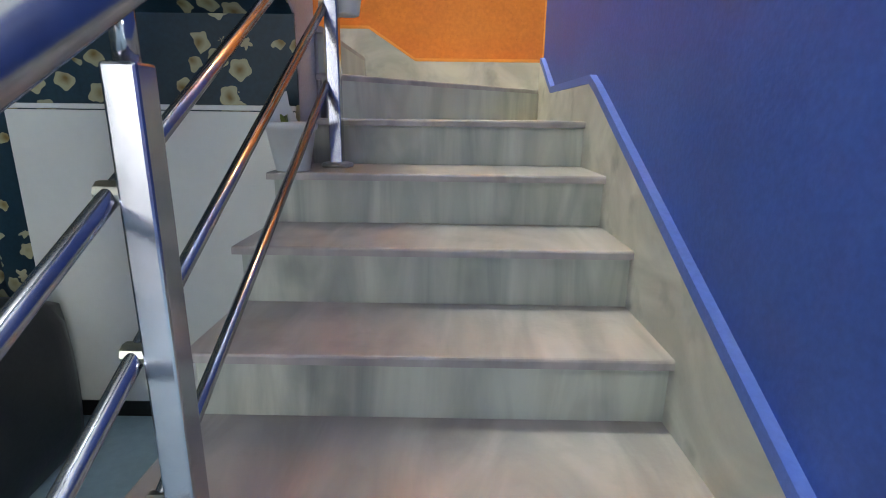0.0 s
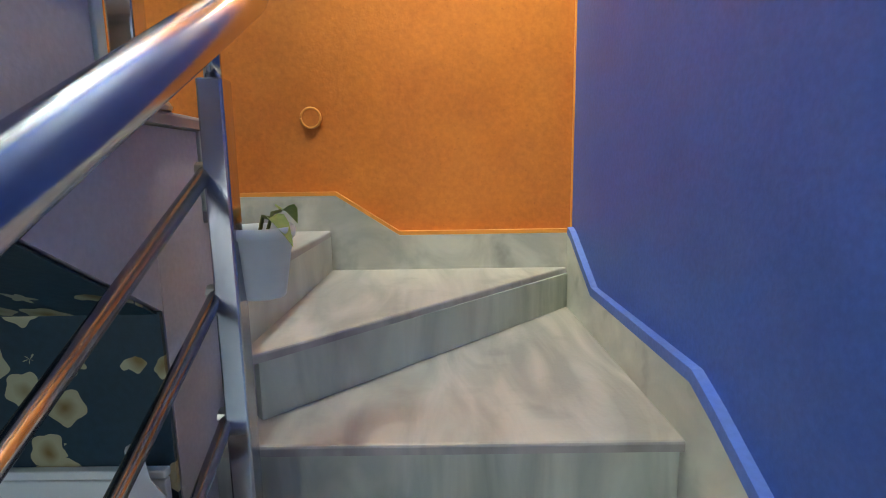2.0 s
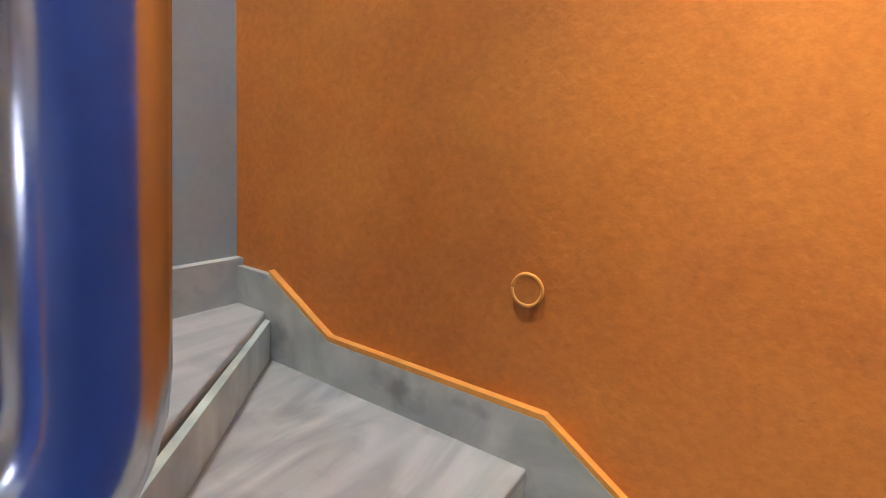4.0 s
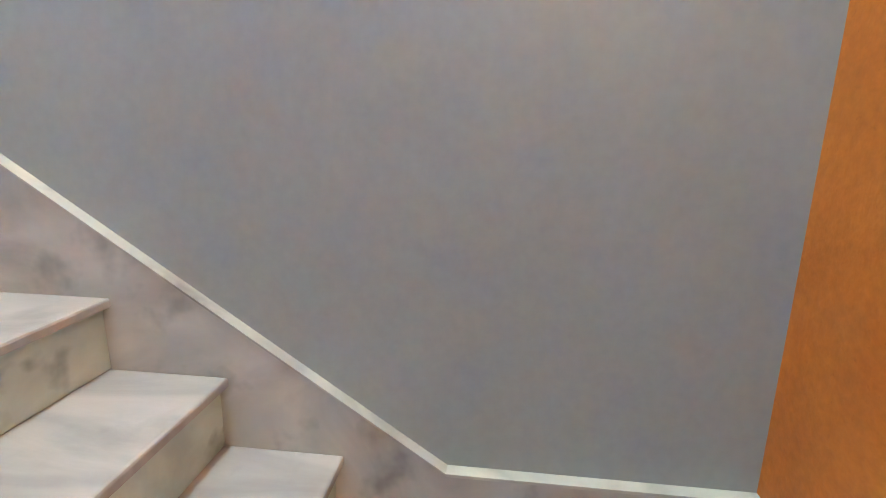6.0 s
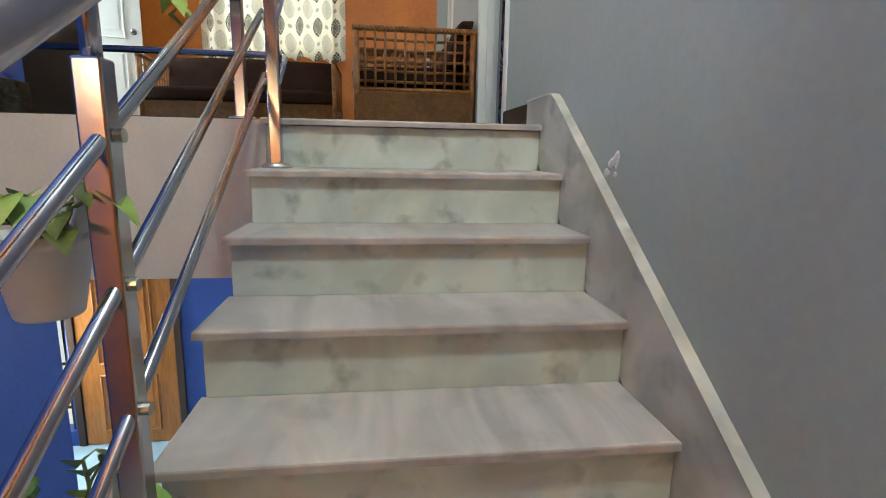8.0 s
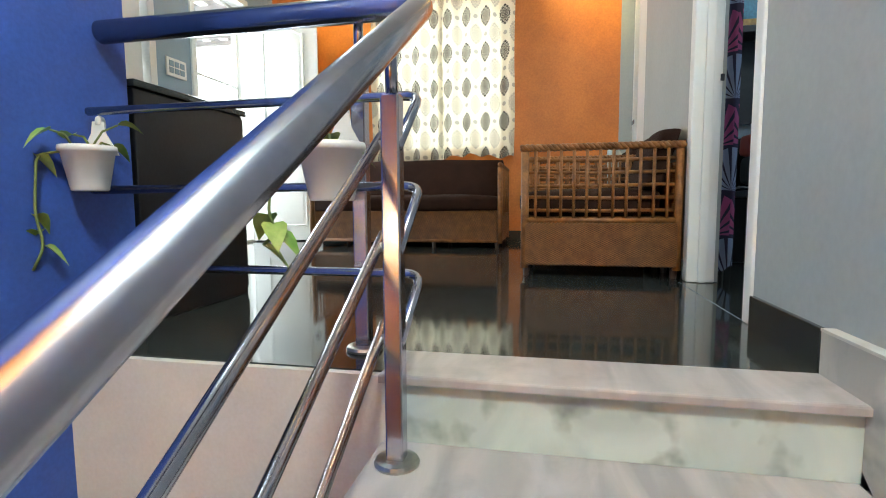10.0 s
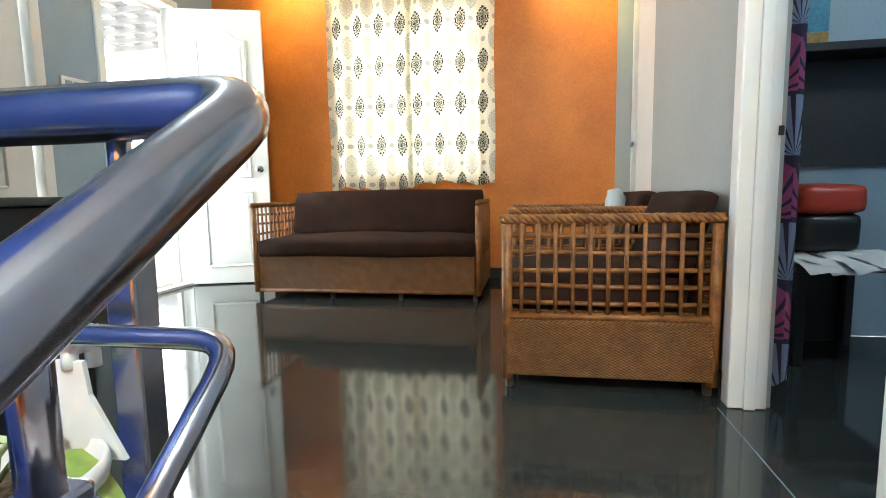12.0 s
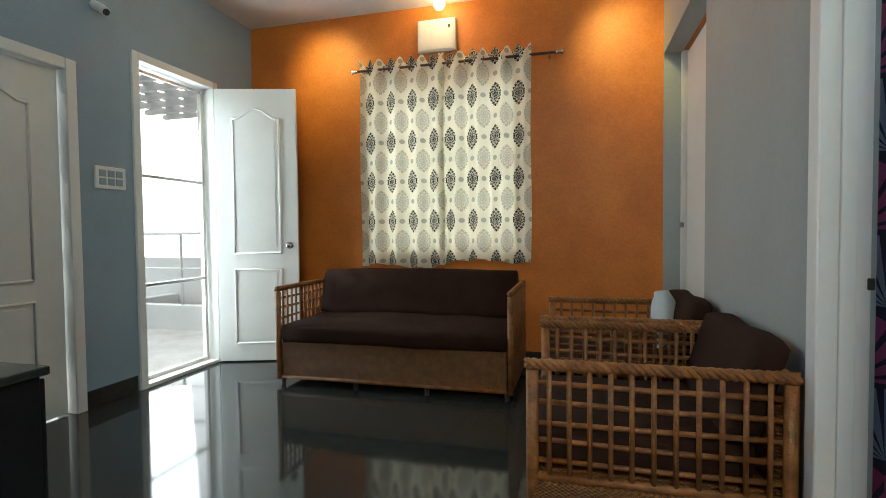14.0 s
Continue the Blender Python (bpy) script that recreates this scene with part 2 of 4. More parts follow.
def cloth_print(name, ground, dark, light, du, dv, see_through, fan=False):
    """A printed curtain: rows of pointed medallions, every second one pale, with small dots between (or fans)."""
    m = material(name, ground, 0.9, 0, 4, 0.08, 0.1, 260, 0.2)
    n, l, b = nodes_of(m)
    uv = n.new("ShaderNodeUVMap")
    sep = n.new("ShaderNodeSeparateXYZ")
    l.new(uv.outputs[0], sep.inputs[0])
    u0 = math_node(n, l, "DIVIDE", sep.outputs[0], du)
    v0 = math_node(n, l, "DIVIDE", sep.outputs[1], dv)
    row = math_node(n, l, "FLOOR", v0)
    odd = math_node(n, l, "FLOORED_MODULO", row, 2.0)
    u1 = math_node(n, l, "ADD", u0, math_node(n, l, "MULTIPLY", odd, 0.5))
    col = math_node(n, l, "FLOOR", u1)
    fu = math_node(n, l, "SUBTRACT", math_node(n, l, "FRACT", u1), 0.5)
    fv = math_node(n, l, "SUBTRACT", math_node(n, l, "FRACT", v0), 0.5)
    au, av = math_node(n, l, "ABSOLUTE", fu), math_node(n, l, "ABSOLUTE", fv)
    ground_col = b.inputs["Base Color"].links[0].from_socket
    mix = n.new("ShaderNodeMix")
    mix.data_type = "RGBA"
    l.new(ground_col, mix.inputs[6])
    if not fan:
        # rows of pointed ovals with lacework, a pale row set between two dark ones, dots between them
        def spot(su, sv, ru, rv, pw):
            a = math_node(n, l, "ABSOLUTE", math_node(n, l, "SUBTRACT", math_node(n, l, "FRACT", math_node(n, l, "ADD", u0, su)), 0.5))
            c = math_node(n, l, "ABSOLUTE", math_node(n, l, "SUBTRACT", math_node(n, l, "FRACT", math_node(n, l, "ADD", v0, sv)), 0.5))
            return math_node(n, l, "ADD", math_node(n, l, "POWER", math_node(n, l, "DIVIDE", a, ru), pw), math_node(n, l, "POWER", math_node(n, l, "DIVIDE", c, rv), pw)), a, c
        def oval(su, sv):
            d, a, c = spot(su, sv, 0.27, 0.275, 1.7)
            ang = math_node(n, l, "ARCTAN2", c, a)
            d = math_node(n, l, "ADD", d, math_node(n, l, "MULTIPLY", math_node(n, l, "SINE", math_node(n, l, "MULTIPLY", ang, 20.0)), 0.10))
            rad = math_node(n, l, "POWER", math_node(n, l, "MAXIMUM", d, 0.0001), 0.5)
            lace = math_node(n, l, "MULTIPLY", math_node(n, l, "SINE", math_node(n, l, "MULTIPLY", rad, 19.0)), math_node(n, l, "SINE", math_node(n, l, "MULTIPLY", ang, 14.0)))
            open_work = math_node(n, l, "MULTIPLY", math_node(n, l, "GREATER_THAN", lace, 0.22), 0.72)
            ring = math_node(n, l, "MULTIPLY", math_node(n, l, "MULTIPLY", math_node(n, l, "GREATER_THAN", d, 0.42), math_node(n, l, "LESS_THAN", d, 0.52)), 0.6)
            return math_node(n, l, "MULTIPLY", math_node(n, l, "LESS_THAN", d, 1.0), math_node(n, l, "SUBTRACT", 1.0, math_node(n, l, "MAXIMUM", open_work, ring)))
        dark_row, pale_row = oval(0.0, 0.0), oval(0.5, 0.5)
        dots = math_node(n, l, "MAXIMUM", math_node(n, l, "LESS_THAN", spot(0.5, 0.0, 0.10, 0.06, 2.0)[0], 1.0), math_node(n, l, "LESS_THAN", spot(0.0, 0.5, 0.10, 0.06, 2.0)[0], 1.0))
        body = math_node(n, l, "MAXIMUM", math_node(n, l, "MAXIMUM", dark_row, math_node(n, l, "MULTIPLY", pale_row, 0.6)), math_node(n, l, "MULTIPLY", dots, 0.7))
        alt = math_node(n, l, "MAXIMUM", pale_row, dots)
        l.new(body, mix.inputs[0])
    else:
        rad = math_node(n, l, "POWER", math_node(n, l, "ADD", math_node(n, l, "MULTIPLY", fu, fu), math_node(n, l, "POWER", math_node(n, l, "ADD", fv, 0.5), 2.0)), 0.5)
        ang = math_node(n, l, "ARCTAN2", fu, math_node(n, l, "ADD", fv, 0.5))
        ribs = math_node(n, l, "GREATER_THAN", math_node(n, l, "SINE", math_node(n, l, "MULTIPLY", ang, 17.0)), -0.55)
        body = math_node(n, l, "MULTIPLY", math_node(n, l, "LESS_THAN", rad, 0.94), ribs)
        alt = odd
        l.new(body, mix.inputs[0])
    two = n.new("ShaderNodeMix")
    two.data_type = "RGBA"
    l.new(alt, two.inputs[0])
    two.inputs[6].default_value, two.inputs[7].default_value = (*dark, 1), (*light, 1)
    l.new(two.outputs[2], mix.inputs[7])
    l.new(mix.outputs[2], b.inputs["Base Color"])
    if see_through:
        tr = n.new("ShaderNodeBsdfTranslucent")
        ms = n.new("ShaderNodeMixShader")
        ms.inputs[0].default_value = see_through
        l.new(mix.outputs[2], tr.inputs[0])
        l.new(b.outputs[0], ms.inputs[1])
        l.new(tr.outputs[0], ms.inputs[2])
        l.new(ms.outputs[0], n["Material Output"].inputs[0])
    return m


CURTAIN = cloth_print("cream_curtain_print", (0.86, 0.81, 0.66), (0.03, 0.026, 0.022), (0.27, 0.26, 0.23), 0.212, 0.352, 0.36)
FANCLOTH = cloth_print("dark_fan_print_cloth", (0.03, 0.03, 0.06), (0.17, 0.22, 0.34), (0.25, 0.06, 0.16), 0.20, 0.226, 0.0, True)


def wallpaper():
    """Dark teal wallpaper with clusters of cream blossoms."""
    m = material("teal_blossom_wallpaper", (0.010, 0.036, 0.060), 0.5, 0, 3, 0.3, 0.05, 80)
    n, l, b = nodes_of(m)
    uv = n.new("ShaderNodeUVMap")
    warp = n.new("ShaderNodeTexNoise")
    warp.inputs["Scale"].default_value = 22
    l.new(uv.outputs[0], warp.inputs["Vector"])
    va = n.new("ShaderNodeVectorMath")
    va.operation = "MULTIPLY_ADD"
    va.inputs[1].default_value = (0.02, 0.02, 0.02)
    l.new(warp.outputs["Color"], va.inputs[0])
    l.new(uv.outputs[0], va.inputs[2])
    vor = n.new("ShaderNodeTexVoronoi")
    vor.inputs["Scale"].default_value, vor.inputs["Randomness"].default_value = 14.0, 0.8
    l.new(va.outputs[0], vor.inputs["Vector"])
    away = n.new("ShaderNodeVectorMath")
    away.operation = "SUBTRACT"
    l.new(va.outputs[0], away.inputs[0])
    l.new(vor.outputs["Position"], away.inputs[1])
    sep = n.new("ShaderNodeSeparateXYZ")
    l.new(away.outputs[0], sep.inputs[0])
    petal = math_node(n, l, "SINE", math_node(n, l, "MULTIPLY", math_node(n, l, "ARCTAN2", sep.outputs[1], sep.outputs[0]), 5.0))
    dist = math_node(n, l, "MULTIPLY", vor.outputs["Distance"], math_node(n, l, "ADD", 1.0, math_node(n, l, "MULTIPLY", petal, 0.09)))
    patch = n.new("ShaderNodeTexNoise")
    patch.inputs["Scale"].default_value, patch.inputs["Detail"].default_value = 4.5, 1
    l.new(uv.outputs[0], patch.inputs["Vector"])
    size = n.new("ShaderNodeMapRange")
    size.inputs[1].default_value, size.inputs[2].default_value = 0.43, 0.52
    size.inputs[3].default_value, size.inputs[4].default_value = 0.0, 0.44
    l.new(patch.outputs[0], size.inputs[0])
    flower = math_node(n, l, "LESS_THAN", dist, size.outputs[0])
    core = n.new("ShaderNodeValToRGB")
    core.color_ramp.elements[0].position, core.color_ramp.elements[1].position = 0.05, 0.3
    core.color_ramp.elements[0].color, core.color_ramp.elements[1].color = (0.20, 0.13, 0.03, 1), (0.42, 0.39, 0.24, 1)
    l.new(vor.outputs["Distance"], core.inputs[0])
    src = b.inputs["Base Color"].links[0].from_socket
    mix = n.new("ShaderNodeMix")
    mix.data_type = "RGBA"
    l.new(flower, mix.inputs[0])
    l.new(src, mix.inputs[6])
    l.new(core.outputs[0], mix.inputs[7])
    l.new(mix.outputs[2], b.inputs["Base Color"])
    return m


WALLPAPER = wallpaper()


def glow(name, color, strength):
    m = bpy.data.materials.new(name)
    m.use_nodes = True
    b = m.node_tree.nodes["Principled BSDF"]
    b.inputs["Base Color"].default_value = (*color, 1)
    b.inputs["Emission Color"].default_value = (*color, 1)
    b.inputs["Emission Strength"].default_value = strength
    return m


BULB = glow("lit_bulb_glass", (1.0, 0.78, 0.45), 25)


def glass(name, tint):
    m = bpy.data.materials.new(name)
    m.use_nodes = True
    b = m.node_tree.nodes["Principled BSDF"]
    b.inputs["Base Color"].default_value = (*tint, 1)
    b.inputs["Roughness"].default_value = 0.02
    b.inputs["Transmission Weight"].default_value = 1.0
    b.inputs["IOR"].default_value = 1.45
    return m


GLASS = glass("clear_glass", (0.95, 0.98, 0.97))


# ---- mesh helpers ----
def finish(bm, mat, smooth=False):
    me = bpy.data.meshes.new("mesh")
    bmesh.ops.recalc_face_normals(bm, faces=bm.faces)
    bm.to_mesh(me)
    bm.free()
    if smooth:
        for p in me.polygons:
            p.use_smooth = True
    me.materials.append(mat)
    return me


def thing(name, label, category, group="", kind="", at=(0, 0, 0), turn=0.0):
    ob = new(name)
    ob.matrix_world = pose(*at, 0, 0, turn)
    return tagged(ob, label, category, group, kind)


def part(name, bm, mat, parent, label="", smooth=False):
    ob = new(name, finish(bm, mat, smooth))
    ob.parent = parent
    if label:
        tagged(ob, label)
    return ob


def solo(name, bm, mat, label, category, kind="", group="", smooth=False):
    return tagged(new(name, finish(bm, mat, smooth)), label, category, group, kind)


def box(bm, a, b, bevel=0.0):
    """A box between two corners, with bevelled edges."""
    r = bmesh.ops.create_cube(bm, size=1)
    lo = Vector([min(p, q) for p, q in zip(a, b)])
    hi = Vector([max(p, q) for p, q in zip(a, b)])
    for v in r["verts"]:
        v.co = Vector([(lo[i] + hi[i]) / 2 + v.co[i] * (hi[i] - lo[i]) for i in range(3)])
    if bevel:
        es = list({e for v in r["verts"] for e in v.link_edges})
        bmesh.ops.bevel(bm, geom=es, offset=bevel, segments=2, affect="EDGES", profile=0.5)
    return bm


def boxes(*pairs, bevel=0.0):
    bm = bmesh.new()
    for a, b in pairs:
        box(bm, a, b, bevel)
    return bm


def prism(bm, pts, axis, lo, hi):
    """A polygon of 2D points pushed along an axis ('x': points are y, z; 'y': x, z; 'z': x, y)."""
    def co(p, d):
        return {"x": (d, p[0], p[1]), "y": (p[0], d, p[1]), "z": (p[0], p[1], d)}[axis]
    a = [bm.verts.new(co(p, lo)) for p in pts]
    b = [bm.verts.new(co(p, hi)) for p in pts]
    bm.faces.new(a)
    bm.faces.new(list(reversed(b)))
    for i in range(len(pts)):
        j = (i + 1) % len(pts)
        bm.faces.new((a[i], b[i], b[j], a[j]))
    return bm


def tube(bm, pts, r, sides=12, closed_ends=True, twist=0.0, r_fn=None):
    """A round tube through points."""
    pts = [Vector(p) for p in pts]
    rings = []
    side = None
    for i, p in enumerate(pts):
        d0 = (p - pts[i - 1]).normalized() if i else (pts[1] - p).normalized()
        d1 = (pts[i + 1] - p).normalized() if i + 1 < len(pts) else d0
        d = (d0 + d1)
        d = d.normalized() if d.length > 1e-6 else d0
        if side is None:
            side = d.cross(Vector((0, 0, 1)))
            if side.length < 1e-3:
                side = d.cross(Vector((0, 1, 0)))
        side = (side - d * side.dot(d)).normalized()
        up = d.cross(side)
        c = max(0.5, d.dot(d1))
        rr = r_fn(i) if r_fn else r
        rings.append([bm.verts.new(p + (side * math.cos(2 * math.pi * k / sides + twist * i) + up * math.sin(2 * math.pi * k / sides + twist * i)) * rr / (c if 0 < i < len(pts) - 1 else 1)) for k in range(sides)])
    for a, b in zip(rings, rings[1:]):
        for k in range(sides):
            j = (k + 1) % sides
            bm.faces.new((a[k], a[j], b[j], b[k]))
    if closed_ends:
        bm.faces.new(list(reversed(rings[0])))
        bm.faces.new(rings[-1])
    return bm


def bend(pts, r, steps=5):
    """Points with every corner rounded."""
    out = [Vector(pts[0])]
    for a, b, c in zip(pts, pts[1:], pts[2:]):
        a, b, c = Vector(a), Vector(b), Vector(c)
        k = min(r, (a - b).length * 0.45, (c - b).length * 0.45)
        p, q = b + (a - b).normalized() * k, b + (c - b).normalized() * k
        for i in range(steps + 1):
            t = i / steps
            out.append(p * (1 - t) ** 2 + b * 2 * t * (1 - t) + q * t * t)
    out.append(Vector(pts[-1]))
    return out


def lathe(bm, prof, sides=28, at=(0, 0, 0)):
    """Radius and height pairs turned about z."""
    rings = []
    for r, z in prof:
        rings.append([bm.verts.new((at[0] + r * math.cos(2 * math.pi * k / sides), at[1] + r * math.sin(2 * math.pi * k / sides), at[2] + z)) for k in range(sides)])
    for a, b in zip(rings, rings[1:]):
        for k in range(sides):
            j = (k + 1) % sides
            bm.faces.new((a[k], a[j], b[j], b[k]))
    bm.faces.new(list(reversed(rings[0])))
    bm.faces.new(rings[-1])
    return bm


def wall(name, label, mat, a, b, holes=(), axis="x"):
    """A wall slab between two corners, with openings cut through it. holes: (lo, hi, z0, z1) along the wall."""
    (x0, y0, z0), (x1, y1, z1) = a, b
    along = (y0, y1) if axis == "x" else (x0, x1)
    cuts = sorted({along[0], along[1], *[h for o in holes for h in o[:2]]})
    bm = bmesh.new()
    for lo, hi in zip(cuts, cuts[1:]):
        mid = (lo + hi) / 2
        gaps = sorted((o[2], o[3]) for o in holes if o[0] < mid < o[1])
        z = z0
        for g0, g1 in gaps + [(z1, z1)]:
            if g0 - z > 1e-4:
                if axis == "x":
                    box(bm, (x0, lo, z), (x1, hi, g0))
                else:
                    box(bm, (lo, y0, z), (hi, y1, g0))
            z = g1
    bmesh.ops.remove_doubles(bm, verts=bm.verts, dist=1e-5)
    return solo(name, bm, mat, label, "wall", "structure")


# ---- the plan ----
R, G = 0.165, 0.25            # upper flight: riser and going
R1, G1 = 0.145, 0.263         # lower flight
XB, XG = -1.885, 0.0           # blue wall, face of the grey wall's skirting
XL2, XL1 = -1.0, -0.92        # open sides of the upper and the lower flight
YS = -2.857                   # orange stair wall
LOW, TOP = -2.935, 3.13       # lower floor, ceiling
XW, YF = -3.67, 4.29          # hall: left wall and far wall


def lvl(k):
    return -k * R if k <= 9 else -9 * R - (k - 9) * R1


# ---- structure ----
wall("wall_blue", "deep blue painted stairwell wall", BLUE, (XB - 0.15, YS, LOW), (XB, 0.27, TOP))
wall("wall_stair_end", "orange textured stairwell end wall", ORANGE, (XB - 0.15, YS - 0.15, LOW), (0.18, YS, TOP), axis="y")
wall("wall_grey", "grey painted wall along the stairs", GREY, (0.03, YS, LOW), (0.18, 0.70, TOP))
wall("wall_hall", "grey painted hall wall with two doorways", GREY, (0.075, 0.701, 0.0), (0.21, YF, TOP), [(0.701, 1.60, 0.0, 2.30), (2.93, YF - 0.002, 0.0, 2.52)])
wall("wall_far", "orange textured hall wall with the window", ORANGE, (XW - 0.15, YF, 0.0), (0.40, YF + 0.15, TOP), [(-2.40, -1.05, 0.95, 2.45)], "y")
wall("wall_left", "blue-grey painted hall wall with two doors", GREYBLUE, (XW - 0.15, -0.2, 0.0), (XW, YF, TOP), [(1.50, 2.42, 0.0, 2.2), (2.93, 3.73, 0.0, 2.43)])
wall("wall_back", "plain wall closing the hall beside the stairs", GREYBLUE, (XW, -0.2, 0.0), (XB - 0.15, -0.05, TOP), axis="y")
solo("ceiling", boxes(((XW - 0.2, YS - 0.2, TOP), (0.2, YF + 0.2, TOP + 0.15))), CEIL, "white painted ceiling", "ceiling", "structure")
solo("floor", boxes(((XW - 0.15, 0.27, -0.2), (0.03, YF, 0.0)), ((XB, 0.035, -0.2), (-0.86, 0.27, 0.0)), ((-0.86, 0.20, -0.2), (0.03, 0.27, 0.0)), ((0.03, 0.701, -0.2), (0.075, YF, 0.0)), ((0.075, 2.93, -0.2), (0.4, YF, 0.0))), GRANITE, "polished black granite hall floor", "floor", "structure")
solo("slab_edge", boxes(((XB, 0.012, -0.565), (-0.985, 0.034, -0.004))), CREAM, "off-white painted edge beam of the upper floor", "beam", "structure")
solo("beam", boxes(((XB, 0.036, -0.56), (0.028, 0.25, -0.202))), CREAM, "off-white painted beam under the upper floor", "beam", "structure")
solo("floor_lower", boxes(((-5.2, YS, LOW - 0.15), (0.18, 3.2, LOW))), LOWFLOOR, "pale blue tiled lower floor", "floor", "structure")
solo("ceiling_lower", boxes(((-5.2, 0.26, -0.3), (0.03, 3.2, -0.205))), CEIL, "white ceiling of the lower floor", "ceiling", "structure")
wall("wall_lower_far", "blue wall of the lower floor", BLUE, (-5.2, 2.95, LOW), (0.18, 3.1, -0.3), [(-3.45, -2.45, LOW, -0.75), (-4.60, -3.47, LOW + 0.15, -0.60)], "y")
wall("wall_lower_left", "pale wall of the lower floor", CREAM, (-5.35, -0.2, LOW), (-5.2, 3.1, -0.2))
wall("wall_lower_back", "pale wall closing the lower floor", CREAM, (-5.2, -0.2, LOW), (XB - 0.15, -0.05, -0.2), axis="y")
wall("wall_side_room_end", "dark grey wall of the side room", GREYBLUE, (0.21, 2.62, 0.0), (2.6, 2.74, TOP), axis="y")
wall("wall_side_room_back", "dark grey wall closing the side room", GREYBLUE, (2.6, -0.3, 0.0), (2.75, 2.74, TOP))
wall("wall_side_room_near", "dark grey wall closing the side room near the stairs", GREYBLUE, (0.18, -0.3, 0.0), (2.6, -0.15, TOP), axis="y")
solo("floor_side_room", boxes(((0.18, -0.3, -0.2), (2.75, 2.62, -0.002)), ((0.075, 0.701, -0.2), (0.18, 1.6, -0.002))), GRANITE, "polished black floor of the side room", "floor", "structure")
solo("ceiling_side_room", boxes(((0.2, -0.3, TOP), (2.75, 2.74, TOP + 0.15))), CEIL, "white ceiling of the side room", "ceiling", "structure")
wall("wall_alcove_end", "white wall behind the far doorway", WHITE, (0.75, 2.74, 0.0), (0.87, YF + 0.1, TOP))

# black granite skirting of the hall
for nm, a, b in (("baseboard_grey_near", (0.012, 0.23, 0.0), (0.028, 0.655, 0.10)), ("baseboard_grey_far", (0.057, 1.66, 0.0), (0.073, 2.92, 0.10)),
                 ("baseboard_far", (XW + 0.002, YF - 0.018, 0.0), (0.02, YF - 0.002, 0.10)), ("baseboard_left", (XW + 0.002, 2.47, 0.0), (XW + 0.018, 2.86, 0.12)),
                 ("baseboard_blue", (XB + 0.002, 0.036, 0.0), (XB + 0.016, 0.27, 0.12))):
    solo(nm, boxes((a, b), bevel=0.003), GRANITE, "black granite skirting along the floor", "baseboard", "structure")

# ---- staircase ----
stairs = thing("staircase", "marble-clad winding staircase with stained pale risers", "staircase", kind="structure")


def slab(name, pts, z0, z1, mat, lip=0.0):
    bm = bmesh.new()
    prism(bm, pts, "z", z0, z1)
    bmesh.ops.recalc_face_normals(bm, faces=bm.faces)
    top = [e for e in bm.edges if abs(e.verts[0].co.z - z1) < 1e-6 and abs(e.verts[1].co.z - z1) < 1e-6]
    bmesh.ops.bevel(bm, geom=top, offset=0.006, segments=2, affect="EDGES", profile=0.5)
    return part(name, bm, mat, stairs)


TH, NOSE = 0.021, 0.020       # tread thickness and overhang

# upper flight
for k in range(0, 9):
    yn, z = -k * G, lvl(k)
    back = 0.20 if k == 0 else yn + G + 0.03
    slab("tread", [(XL2, yn), (XG, yn), (XG, back), (XL2, back)] if k else [(-0.86 - 0.14, yn), (XG, yn), (XG, back), (-1.0, back)], z - TH + (0.003 if k == 0 else 0), z + (0.003 if k == 0 else 0), TREAD)
    part("riser", boxes(((XL2 + 0.015, yn + NOSE, lvl(k + 1)), (XG, yn + NOSE + 0.02, z - TH)), bevel=0.002), RISER, stairs)

# winders: two round each corner
y8 = -8 * G
slab("tread", [(XL2, y8 + 0.02), (-0.70, y8 - 0.06), (-0.12, YS), (XG, YS), (XG, y8 + 0.04), (XL2, y8 + 0.04)], lvl(9) - TH, lvl(9), TREAD_TURN)
slab("tread", [(-1.012, YS), (-0.10, YS), (-0.66, y8), (XL2, y8 + 0.03), (-1.012, y8)], lvl(10) - TH, lvl(10), TREAD_TURN)
slab("tread", [(XB, YS), (-0.985, YS), (-0.985, y8 + 0.02), (-1.03, y8 + 0.02)], lvl(11) - TH, lvl(11), TREAD_TURN)
y6 = -1.90
slab("tread", [(XB, y6), (XB, YS + 0.01), (-1.0, y8), (XL1, y8), (XL1, y6)], lvl(12) - TH, lvl(12), TREAD_TURN)


def riser_between(a, b, z0, z1):
    a, b = Vector((*a, 0)), Vector((*b, 0))
    d = (b - a).normalized()
    s = Vector((-d.y, d.x, 0)) * 0.02
    bm = bmesh.new()
    prism(bm, [tuple(p)[:2] for p in (a, b, b + s, a + s)], "z", z0, z1)
    part("riser", bm, RISER_LOW, stairs)


riser_between((-0.12, YS + 0.002), (-0.70, y8 - 0.08), lvl(10), lvl(9) - TH)
riser_between((-0.992, YS), (-0.992, y8), lvl(11), lvl(10) - TH)
riser_between((-1.045, y8 + 0.0), (XB + 0.01, YS + 0.025), lvl(12), lvl(11) - TH)

# lower flight
for i in range(0, 7):
    k = 12 + i
    yn, z = y6 + i * G1, lvl(k)
    if i:
        slab("tread", [(XB, yn), (XL1, yn), (XL1, yn - G1 - 0.03), (XB, yn - G1 - 0.03)], z - TH, z, TREAD)
    part("riser", boxes(((XB, yn - NOSE - 0.02, max(LOW, lvl(k + 1))), (XL1 - 0.015, yn - NOSE, z - TH)), bevel=0.002), RISER_LOW, stairs)

